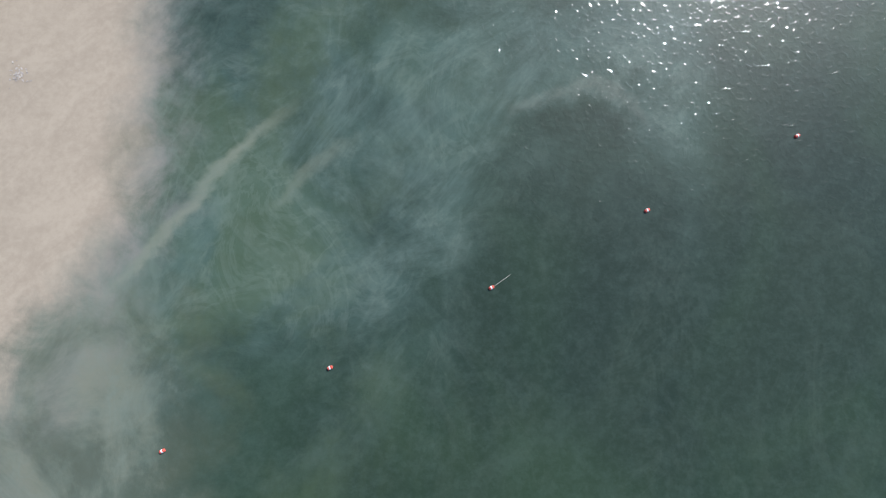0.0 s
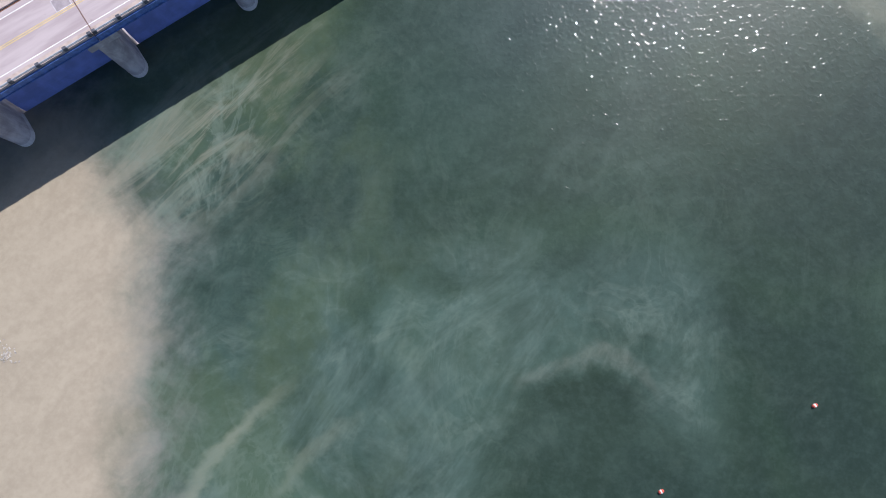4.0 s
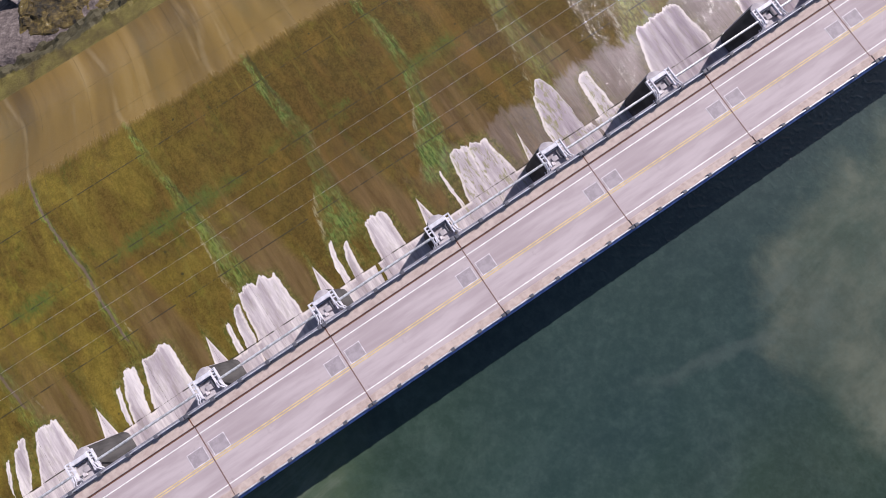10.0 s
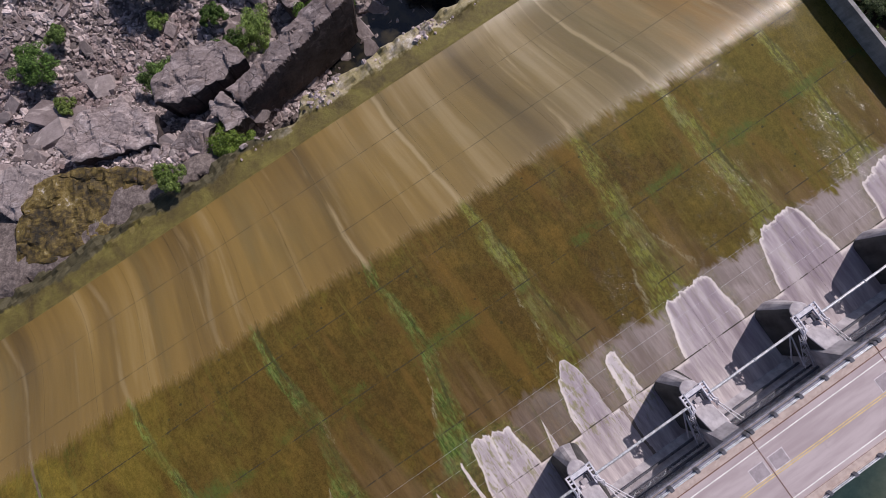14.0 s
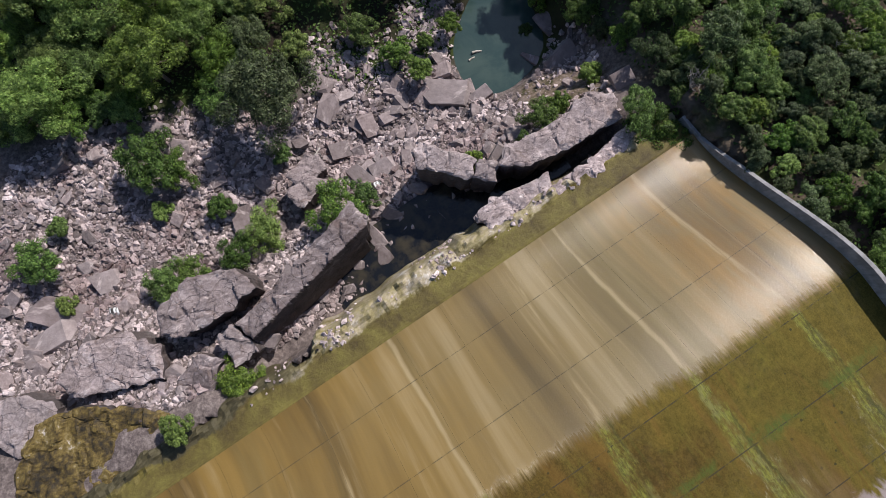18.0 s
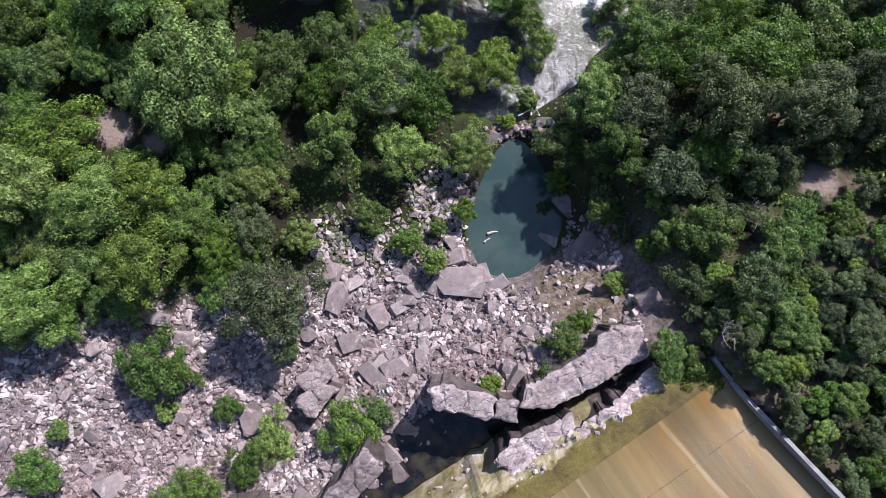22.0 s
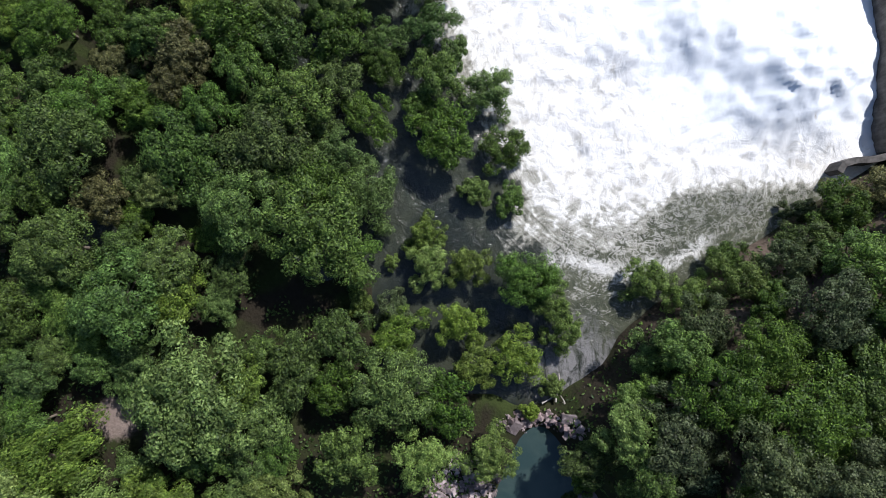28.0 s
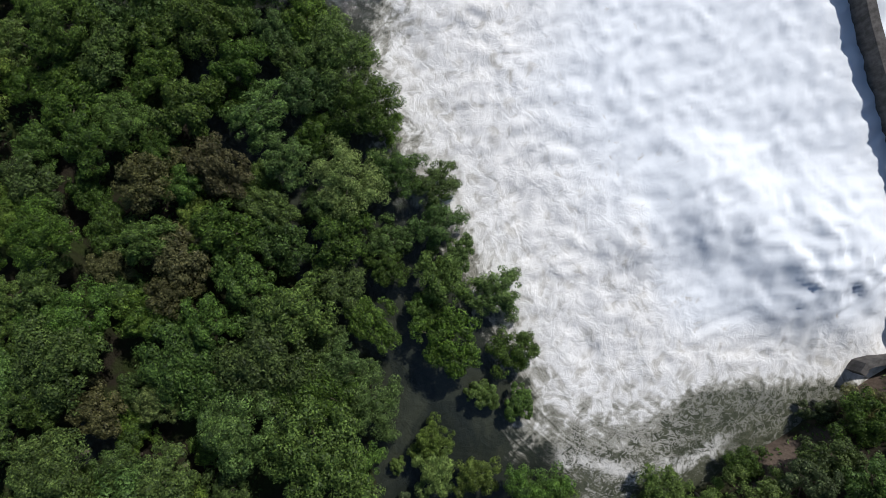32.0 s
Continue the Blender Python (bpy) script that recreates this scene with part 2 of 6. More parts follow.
    sand = g.mix(g.step(g.add(g.mul(g.noise(0.22, 6, 0.65, 0.8, drift), 0.5), g.mul(g.noise(0.9, 6, 0.72), 0.5)), 0.36, 0.64), (0.338, 0.284, 0.214), (0.408, 0.346, 0.262))
    # the pale silt is dimmed where the bridge's shadow falls
    tan = g.mul(tan, g.sub(1.0, g.mul(g.step(g.add(v, g.mul(g.sub(swirl, 0.5), 16.0)), 86.0, 94.0), 0.6)))
    c = g.mix(tan, c, sand)
    crest = g.high(g.sub(g.noise(1.25, 0, 0.5, 0.3), 0.51), 0.0)
    wave = g.add(g.mul(crest, g.add(0.5, g.mul(g.noise(0.25, 2), 1.0))), g.mul(g.noise(3.5, 0, 0.5), 0.05))
    return g.film(c, wave, 0.158, 1.0, 0.062)


def river_material():
    g = Graph("white_water", rough=0.25, spec=0.5)
    x, y, z = g.xyz()
    flow = g.noise(0.07, 6, 0.6, 1.2)
    bx = g.mul(g.sub(g.noise(0.11, 3, 0.6, 0.0, g.vec(x, y, 40.0)), 0.5), 6.0)
    by = g.mul(g.sub(g.noise(0.11, 3, 0.6, 0.0, g.vec(y, x, 60.0)), 0.5), 6.0)
    fine = g.noise(0.42, 9, 0.7, 0.7, g.vec(g.add(g.mul(x, 0.8), g.add(g.mul(y, 0.6), bx)), g.add(g.sub(g.mul(y, 0.8), g.mul(x, 0.6)), by), 0.0))
    curl = g.noise(0.15, 7, 0.66, 1.4)
    ridge = g.sub(1.0, g.mul(g.math("ABSOLUTE", g.sub(g.noise(0.25, 2, 0.5, 0.4, g.vec(g.add(g.add(x, g.mul(y, 0.6)), bx), g.add(g.sub(g.mul(y, 0.75), g.mul(x, 0.45)), by), 5.0)), 0.5)), 2.0))
    lace = g.sub(1.0, g.mul(g.math("ABSOLUTE", g.sub(g.noise(0.5, 3, 0.55, 1.4), 0.5)), 2.0))
    left = g.add(g.add(x, 1.0), g.mul(g.high(g.sub(y, 358.0), 0.0), 0.55))
    left = g.sub(left, g.mul(g.high(g.sub(y, 424.0), 0.0), 0.8))
    east = g.step(x, 22.0, 40.0)
    lower = g.sub(y, g.add(347.0, g.mul(east, 9.0)))
    inside = g.low(left, g.mul(lower, g.add(0.8, g.mul(east, 2.2))))
    arc = g.math("SQRT", g.add(g.math("POWER", g.sub(x, 24.0), 2.0), g.math("POWER", g.sub(y, 372.0), 2.0)))
    lane = g.noise(0.55, 7, 0.72, 1.6, g.vec(g.mul(arc, 0.7), g.mul(g.add(x, y), 0.22), 2.0))
    foam = g.step(g.add(g.mul(inside, 0.06), g.add(g.mul(g.sub(curl, 0.5), 1.2), g.add(g.mul(g.sub(fine, 0.5), 0.6), g.add(g.mul(g.sub(lane, 0.5), 0.7), g.mul(g.sub(ridge, 0.8), 0.5))))), -0.45, 0.55)
    brown = g.mix(g.step(flow, 0.35, 0.65), (0.022, 0.027, 0.022), (0.050, 0.056, 0.038))
    # faintly blue aerated water inwards, also carrying the spray's blue shade as colour
    clean = g.mix(g.step(inside, 20.0, 55.0), (0.90, 0.885, 0.85), (0.88, 0.915, 0.945))
    white = g.mix(g.step(g.add(g.add(g.mul(fine, 0.45), g.mul(ridge, 0.35)), g.add(g.mul(curl, 0.15), g.mul(inside, 0.003))), 0.50, 0.68), (0.60, 0.575, 0.52), clean)
    # frothy rapids below the white front
    eddy = g.mul(g.mul(g.step(lower, -44.0, -12.0), g.step(x, 0.0, 9.0)), g.step(g.add(y, g.mul(g.sub(curl, 0.5), 10.0)), 312.0, 322.0))
    olive = g.mix(g.step(curl, 0.35, 0.65), (0.060, 0.067, 0.041), (0.120, 0.125, 0.084))
    brown = g.mix(g.mul(eddy, 0.95), brown, olive)
    froth = g.mul(g.step(g.add(g.mul(lace, 0.6), g.add(g.mul(lane, 0.5), g.mul(g.step(lower, -30.0, 0.0), 0.10))), 0.82, 0.95), eddy)
    froth = g.mul(froth, g.sub(1.0, g.mul(east, 0.6)))
    brown = g.mix(g.mul(froth, 0.75), brown, (0.60, 0.575, 0.52))
    weir = g.math("ABSOLUTE", g.sub(g.sub(y, g.add(336.0, g.mul(g.sub(curl, 0.5), 14.0))), g.mul(g.sub(x, 22.0), g.mul(g.sub(x, 22.0), 0.016))))
    weir = g.mul(g.mul(g.sub(1.0, g.step(weir, 0.3, 3.0)), g.step(fine, 0.40, 0.55)), g.mul(g.step(x, 2.0, 6.0), g.step(x, 46.0, 38.0)))
    brown = g.mix(g.mul(weir, 0.85), brown, (0.78, 0.76, 0.72))
    mid = g.mix(g.step(g.add(g.mul(lane, 0.6), g.mul(fine, 0.4)), 0.36, 0.66), (0.20, 0.195, 0.15), (0.50, 0.48, 0.42))
    d = g.math("SQRT", g.add(g.math("POWER", g.mul(g.sub(x, 9.0), 0.075), 2.0), g.math("POWER", g.mul(g.sub(y, 313.0), 0.085), 2.0)))
    shoal = g.mul(g.sub(1.0, g.step(g.add(d, g.mul(g.sub(curl, 0.5), 1.2)), 0.5, 1.2)), g.step(g.noise(0.5, 6, 0.7, 0.8, g.vec(x, g.mul(y, 0.5), 0.0)), 0.36, 0.58))
    brown = g.mix(g.mul(shoal, 0.8), brown, (0.26, 0.25, 0.25))
    c = g.mix(g.step(foam, 0.35, 0.9), g.mix(g.step(foam, 0.0, 0.4), brown, mid), white)
    calm = g.step(inside, 60.0, 25.0)
    relief = g.add(g.mul(ridge, 0.35), g.add(g.mul(fine, 0.75), g.mul(curl, 0.5)))
    return g.done(c, g.mul(relief, g.add(0.2, g.mul(calm, 0.8))), 0.85, 0.55, g.add(0.12, g.mul(foam, 0.6)))


def cascade_material():
    g = Graph("cascade_water", rough=0.3, spec=0.5)
    x, y, z = g.xyz()
    strand = g.noise(2.2, 5, 0.7, 0.3, g.vec(x, g.mul(y, 0.15), 0.0))
    c = g.mix(g.step(strand, 0.44, 0.62), (0.05, 0.045, 0.035), (0.82, 0.83, 0.84))
    return g.done(c, strand, 0.15, 0.6)


def pool_material():
    g = Graph("pool_water", rough=0.05, spec=0.5)
    c = g.mix(g.step(g.noise(0.08, 5, 0.6, 0.8), 0.35, 0.65), (0.032, 0.058, 0.056), (0.056, 0.085, 0.074))
    return g.done(c, g.noise(1.6, 3), 0.1, 0.2)


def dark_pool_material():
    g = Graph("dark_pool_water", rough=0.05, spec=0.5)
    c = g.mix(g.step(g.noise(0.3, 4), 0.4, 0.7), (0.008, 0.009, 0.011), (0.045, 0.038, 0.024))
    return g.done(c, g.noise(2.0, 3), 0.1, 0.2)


JOINT0, SPAN = 3.9, 20.7


# each bay between two piers: the dry tongues (left and right edge at the tip, tip, lean of each edge),
# the mossy rill (its place at three distances down the apron, breadth, greenness) and how bare the algae lie
TONGUES = {
    -1: ((4.3, 5.0, 117.4, 0.45, 0.30), (6.6, 8.9, 119.0, 0.45, 0.35), (10.4, 14.4, 119.2, 0.35, -0.12)),
    0: ((4.4, 5.2, 118.0, 0.30, 0.22), (6.2, 8.7, 119.4, 0.28, 0.20), (9.9, 15.0, 119.6, 0.28, -0.05)),
    1: ((3.5, 4.2, 116.6, 0.10, 0.00), (6.2, 7.4, 118.4, 0.30, 0.12), (8.0, 14.6, 120.0, 0.14, -0.10)),
    2: ((4.2, 4.9, 118.6, 0.25, 0.10), (6.1, 7.0, 117.2, 0.32, 0.06), (11.0, 15.0, 118.6, 0.12, -0.03)),
    3: ((5.3, 6.0, 118.3, 0.02, 0.02), (8.7, 12.4, 120.0, 0.22, 0.10), (12.2, 15.6, 119.6, 0.22, -0.12)),
    4: ((7.5, 8.7, 122.6, 3.0, -3.0), (6.0, 7.9, 120.2, 0.28, -0.35), (14.1, 16.3, 119.4, 0.08, -0.05)),
    5: ((6.8, 10.4, 120.6, 0.26, -0.50), (9.0, 15.9, 121.0, 0.20, -0.10)),
    6: ((6.4, 10.0, 121.6, 0.28, -0.40), (9.0, 14.2, 122.0, 0.20, -0.20)),
    7: ((5.4, 9.0, 118.6, 0.10, -0.40), (8.0, 13.2, 119.6, 0.10, 0.00))}
RILLS = {-1: (12.0, 9.5, 7.0, 0.5, 0.7), 0: (10.0, 9.2, 7.7, 0.5, 0.6), 1: (10.6, 8.0, 6.4, 0.8, 0.8), 2: (7.4, 10.4, 9.6, 0.9, 1.0), 3: (5.8, 11.6, 10.8, 0.9, 1.0),
         4: (11.4, 10.3, 9.6, 1.35, 0.45), 5: (10.2, 9.8, 12.0, 1.6, 0.35), 6: (10.8, 8.5, 7.8, 1.25, 0.35), 7: (9.0, 8.0, 7.0, 1.0, 0.35)}


def apron_material(bay):
    g = Graph("spillway_concrete", rough=0.45, spec=0.17)
    u, v, z = g.xyz()
    k = min(7, max(-1, bay))
    p = g.sub(u, JOINT0 + SPAN * bay)  # metres from the bay's first pier
    east_of = g.step(u, 60.0, 125.0)
    long = g.vec(u, g.mul(v, 0.07), 0.0)
    streak = g.noise(0.10, 5, 0.55, 0.25, long)
    streak2 = g.noise(0.7, 4, 0.6, 0.2, long)
    patch = g.noise(0.06, 5, 0.6, 0.8)
    blot = g.noise(0.2, 6, 0.65, 0.6, g.vec(u, g.mul(v, 0.45), 4.0))
    fine = g.noise(1.1, 6, 0.7)
    grit = g.noise(5.0, 3, 0.6)
    speck = g.noise(3.2, 5, 0.8)
    wash = g.noise(0.5, 5, 0.6, 0.2, g.vec(u, g.mul(v, 0.12), 1.0))
    hair = g.noise(2.6, 5, 0.7, 0.1, g.vec(u, g.mul(v, 0.1), 6.0))
    grain = g.noise(2.4, 6, 0.75, 0.0, g.vec(u, g.mul(v, 0.35), 5.0))
    # the rill down the middle of the bay
    r118, r137, r155, broad, green_of = RILLS[k]
    turn = g.add(g.add(r137, g.mul(g.high(g.sub(v, 137.0), 0.0), (r155 - r137) / 18)), g.mul(g.high(g.sub(137.0, v), 0.0), (r118 - r137) / 19))
    turn = g.add(turn, g.mul(g.sub(g.noise(0.09, 3, 0.5, 0.0, g.vec(0.0, v, 3.0 * bay)), 0.5), 2.4))
    off = g.sub(p, turn)
    away = g.math("ABSOLUTE", off)
    # wet face below the break
    mixed = g.add(g.mul(streak, 0.84), g.mul(streak2, 0.16))
    gold = g.ramp(mixed, [(0.35, (0.105, 0.066, 0.018)), (0.45, (0.172, 0.106, 0.026)), (0.55, (0.226, 0.142, 0.036)), (0.67, (0.310, 0.215, 0.085))])
    grey = g.ramp(mixed, [(0.35, (0.112, 0.082, 0.036)), (0.45, (0.160, 0.118, 0.052)), (0.55, (0.196, 0.148, 0.066)), (0.67, (0.285, 0.225, 0.125))])
    face = g.mix(g.step(g.add(u, g.mul(g.sub(patch, 0.5), 60.0)), 55.0, 150.0), gold, grey)
    if k > 4:
        rusty = g.mul(g.step(g.add(u, g.mul(g.sub(streak, 0.5), 26.0)), 138.0, 156.0), g.add(0.3, g.mul(g.step(blot, 0.36, 0.6), 0.55)))
        face = g.mix(rusty, face, g.ramp(mixed, [(0.36, (0.13, 0.072, 0.018)), (0.5, (0.225, 0.125, 0.028)), (0.64, (0.33, 0.205, 0.07))]))
    olive = g.step(g.noise(0.09, 4, 0.6, 0.3, g.vec(u, g.mul(v, 0.12), 21.0)), 0.50, 0.64)
    face = g.mix(g.mul(olive, 0.45), face, g.mix(streak2, (0.085, 0.066, 0.022), (0.150, 0.115, 0.045)))
    runnel = g.sub(1.0, g.step(away, 0.1, 0.75))
    face = g.mix(g.mul(g.mul(runnel, g.step(wash, 0.36, 0.58)), 0.5 if k > 2 else 0.22), face, (0.42, 0.335, 0.19))
    lace = g.step(g.noise(0.42, 6, 0.62, 0.35, g.vec(u, g.mul(v, 0.05), 14.0)), 0.58, 0.70)
    face = g.mix(g.mul(lace, 0.22), face, (0.40, 0.31, 0.17))
    # standing algae on the flat
    tone = g.add(g.mul(patch, 0.45), g.add(g.mul(blot, 0.33), g.mul(g.noise(0.3, 5, 0.65, 0.3, g.vec(u, g.mul(v, 0.18), 31.0)), 0.3)))
    algae = g.ramp(tone, [(0.42, (0.056, 0.034, 0.006)), (0.50, (0.090, 0.052, 0.008)), (0.56, (0.085, 0.055, 0.008)), (0.66, (0.155, 0.092, 0.015))])
    west = 0.0
    if k < 4:
        west = g.step(g.add(u, g.mul(g.sub(patch, 0.5), 60.0)), 62.0, 5.0)
        algae = g.mix(g.mul(west, 0.58), algae, g.mix(g.step(blot, 0.36, 0.64), (0.118, 0.076, 0.010), (0.255, 0.196, 0.024)))
    if k > 4:
        east = g.step(g.add(u, g.mul(g.sub(patch, 0.5), 60.0)), 110.0, 150.0)
        algae = g.mix(g.mul(east, 0.7), algae, g.mix(blot, (0.085, 0.066, 0.010), (0.165, 0.140, 0.018)))
    mid_speck = g.noise(1.5, 5, 0.75, 0.0, g.vec(u, g.mul(v, 0.6), 71.0))
    algae = g.mix(g.step(g.add(g.mul(speck, 0.5), g.mul(mid_speck, 0.5)), 0.38, 0.62), g.mix(0.42, algae, (0.016, 0.013, 0.003)), g.mix(0.16, algae, (0.21, 0.150, 0.045)))
    ochre = g.step(g.noise(0.22, 5, 0.6, 0.3, g.vec(u, g.mul(v, 0.16), 7.0)), 0.54, 0.66)
    algae = g.mix(g.mul(ochre, 0.45), algae, g.mix(grain, (0.10, 0.052, 0.010), (0.215, 0.122, 0.028)))
    strip = g.mul(g.step(g.noise(0.34, 6, 0.68, 0.3, g.vec(u, g.mul(v, 0.1), 41.0)), 0.54, 0.66), g.step(grain, 0.36, 0.58))
    algae = g.mix(g.mul(strip, 0.55), algae, g.mix(g.step(blot, 0.4, 0.62), (0.058, 0.062, 0.009), (0.175, 0.142, 0.028)))
    clump = g.mul(g.step(g.noise(0.17, 7, 0.7, 0.8, g.vec(u, g.mul(v, 0.55), 13.0)), 0.52, 0.66), g.step(grain, 0.36, 0.56))
    algae = g.mix(g.mul(clump, g.add(0.4, g.mul(west, 0.4))), algae, g.mix(g.step(g.noise(0.6, 5, 0.7), 0.4, 0.62), (0.050, 0.054, 0.007), (0.175, 0.150, 0.020)))
    dots = g.mul(g.sub(1.0, g.step(g.add(g.cells(0.42), g.mul(fine, 0.12)), 0.13, 0.19)), g.step(g.noise(0.08, 3, 0.6), 0.45, 0.6))
    algae = g.mix(g.mul(dots, 0.85), algae, g.mix(grit, (0.014, 0.016, 0.006), (0.05, 0.05, 0.02)))
    # moss along the rill, spreading to a skirt above the tongues
    ragged_rill = g.add(away, g.mul(g.sub(g.noise(0.45, 7, 0.75, 0.3, g.vec(u, g.mul(v, 0.35), 3.0)), 0.5), 4.4))
    reach = g.add(0.8 * broad, g.add(g.mul(g.high(g.sub(132.0, v), 0.0), 0.2 * broad), g.mul(g.step(v, 156.0, 140.0), 0.7 * broad)))
    inside = g.math("DIVIDE", ragged_rill, reach)
    moss = g.mul(g.sub(1.0, g.step(inside, 0.55, 1.15)), g.step(g.add(v, g.mul(fine, 4.0)), 117.5, 121.0))
    moss = g.mul(moss, g.add(0.3, g.mul(g.step(g.add(g.mul(g.noise(0.12, 4, 0.6, 0.0, g.vec(bay * 7.0, v, 3.0)), 0.5), g.mul(g.noise(0.5, 5, 0.7, 0.3, g.vec(u, g.mul(v, 0.3), 81.0)), 0.5)), 0.40, 0.56), 0.7)))
    lit = (0.095 + 0.12 * (1 - green_of), 0.135 + 0.06 * (1 - green_of), 0.030)
    pale_moss = (0.24, 0.235, 0.085)
    green = g.mix(g.step(g.add(g.mul(grain, 0.5), g.mul(hair, 0.5)), 0.42, 0.58), (0.075, 0.072, 0.020) if k > 3 else (0.030, 0.060, 0.010), tuple((1.1 if k > 3 else 1.35) * tint for tint in lit))
    green = g.mix(g.mul(g.step(g.noise(0.5, 5, 0.7, 0.2, g.vec(u, g.mul(v, 0.25), 51.0)), 0.5, 0.62), 0.9 - 0.5 * green_of), green, g.mix(hair, (0.12, 0.11, 0.035), pale_moss))
    tufts = g.step(g.add(g.mul(g.noise(0.55, 6, 0.75, 0.4, g.vec(u, g.mul(v, 0.5), 33.0)), 0.6), g.mul(grain, 0.4)), 0.42, 0.54)
    green = g.mix(g.mul(g.step(mid_speck, 0.52, 0.62), 0.45), green, (0.20, 0.20, 0.06))
    algae = g.mix(g.mul(moss, g.add(0.3, g.mul(tufts, 0.7))), algae, green)
    crust = g.mul(g.mul(g.sub(1.0, g.step(g.math("ABSOLUTE", g.sub(inside, 1.02)), 0.03, 0.16)), g.step(grain, 0.42, 0.56)), g.mul(g.step(v, 118.0, 122.0), g.step(v, 142.0, 128.0)))
    algae = g.mix(g.mul(g.mul(crust, g.step(blot, 0.45, 0.6)), 0.7), algae, (0.34, 0.31, 0.19))
    dark_edge = g.mul(g.sub(1.0, g.step(g.math("ABSOLUTE", g.sub(off, g.add(0.7 * broad, g.mul(g.sub(fine, 0.5), 1.4)))), 0.1, 0.5)), g.step(v, 118.0, 123.0))
    algae = g.mix(g.mul(g.mul(dark_edge, g.step(streak2, 0.4, 0.6)), 0.6), algae, (0.03, 0.034, 0.012))
    tuft = g.mul(g.sub(1.0, g.step(g.math("ABSOLUTE", g.sub(v, g.add(136.9, g.mul(g.sub(fine, 0.5), 4.0)))), 0.3, 2.4)), g.step(g.noise(0.11, 5, 0.6, 0.4), 0.47, 0.58))
    algae = g.mix(g.mul(tuft, g.mul(g.step(grain, 0.3, 0.56), 0.8)), algae, g.mix(hair, (0.035, 0.060, 0.010), (0.105, 0.140, 0.028)))
    seam_part = g.sub(1.0, g.step(g.math("ABSOLUTE", g.add(off, g.mul(g.sub(fine, 0.5), 0.7))), 0.1, 0.34))
    if k < 1:
        seam = g.mul(g.mul(seam_part, g.step(v, 122.5, 124.0)), g.step(blot, 0.3, 0.5))
        algae = g.mix(g.mul(seam, 0.8), algae, g.mix(grain, (0.085, 0.056, 0.044), (0.19, 0.137, 0.115)))
    # brown silt below the gates, bare and damp towards the east
    silt = g.mul(g.step(g.math("ABSOLUTE", g.sub(g.sub(p, 17.5), g.mul(g.sub(v, 112.0), -0.22))), 4.6, 2.4), g.sub(1.0, g.step(g.add(v, g.mul(g.sub(streak2, 0.5), 26.0)), 118.0, 140.0)))
    algae = g.mix(g.mul(silt, 0.75), algae, g.mix(g.step(wash, 0.35, 0.65), (0.085, 0.050, 0.020), (0.165, 0.105, 0.048)))
    bare = g.mul(g.mul(east_of, g.step(g.add(v, g.add(g.mul(g.sub(blot, 0.5), 12.0), g.mul(g.sub(hair, 0.5), 2.5))), 121.6, 119.6)), 0.9)
    algae = g.mix(bare, algae, g.mix(g.step(g.add(g.mul(hair, 0.3), g.add(g.mul(wash, 0.3), g.mul(blot, 0.4))), 0.38, 0.62), (0.215, 0.175, 0.165), (0.36, 0.305, 0.305)))
    line = g.add(g.sub(158.0, g.mul(u, 0.050)), g.add(g.mul(g.sub(hair, 0.5), 5.0), g.add(g.mul(g.sub(streak2, 0.5), 3.0), g.mul(g.sub(patch, 0.5), 3.0))))
    low = g.step(g.sub(v, line), -0.8, 1.8)
    c = g.mix(low, algae, face)
    # pale dry tongues below each gate
    jag = g.add(g.mul(g.sub(g.noise(0.35, 5, 0.65, 0.0, g.vec(u, g.mul(v, 0.55), 9.0)), 0.5), 1.7), g.mul(g.sub(g.noise(0.06, 2, 0.5, 0.0, g.vec(u, v, 19.0)), 0.5), 1.0))
    sway = g.add(p, jag)
    tips = g.mul(g.sub(g.noise(0.8, 4, 0.6, 0.0, g.vec(u, g.mul(v, 0.3), 2.0)), 0.5), 3.6)
    reach_in = None
    for left, right, tip, lean_l, lean_r in TONGUES[k]:
        down = g.sub(v, tip)
        lo = g.sub(g.sub(sway, left), g.mul(down, lean_l))
        hi = g.sub(g.add(right, g.mul(down, lean_r)), sway)
        end = g.sub(g.add(g.sub(tip, v), tips), g.mul(g.math("POWER", g.math("ABSOLUTE", g.math("DIVIDE", g.sub(sway, (left + right) / 2), (right - left) / 2 + 0.4)), 3.0), 0.8))
        one = g.low(g.low(lo, hi), end)
        reach_in = one if reach_in is None else g.high(reach_in, one)
    wedge = g.math("ABSOLUTE", g.sub(g.math("FRACT", g.add(g.math("DIVIDE", p, SPAN), 0.5)), 0.5))
    if k < 4:
        reach_in = g.high(reach_in, g.mul(g.sub(g.sub(117.0, g.mul(wedge, 100.0)), v), 0.35))
    slot = g.step(g.math("ABSOLUTE", g.sub(sway, TONGUES[k][-1][0] - 2.0)), 0.18, 0.34)
    foot = g.mul(g.low(g.sub(111.2, v), g.low(g.sub(p, 1.9), g.mul(g.sub(slot, 0.5), 4.0))), 1.0)
    reach_in = g.high(reach_in, foot)
    dry = g.step(reach_in, -0.06, 0.16)
    ring = g.mul(g.step(g.add(reach_in, g.mul(g.sub(blot, 0.5), 3.0)), -1.9, -0.2), g.step(v, 110.0, 113.5))
    c = g.mix(g.mul(g.mul(ring, g.step(grain, 0.36, 0.56)), g.sub(0.7, g.mul(east_of, 0.35))), c, g.mix(g.step(fine, 0.4, 0.62), (0.045, 0.066, 0.010), (0.20, 0.18, 0.05)))
    film_left = g.step(g.noise(0.3, 5, 0.6, 0.3, g.vec(u, g.mul(v, 0.1), 61.0)), 0.46, 0.62)
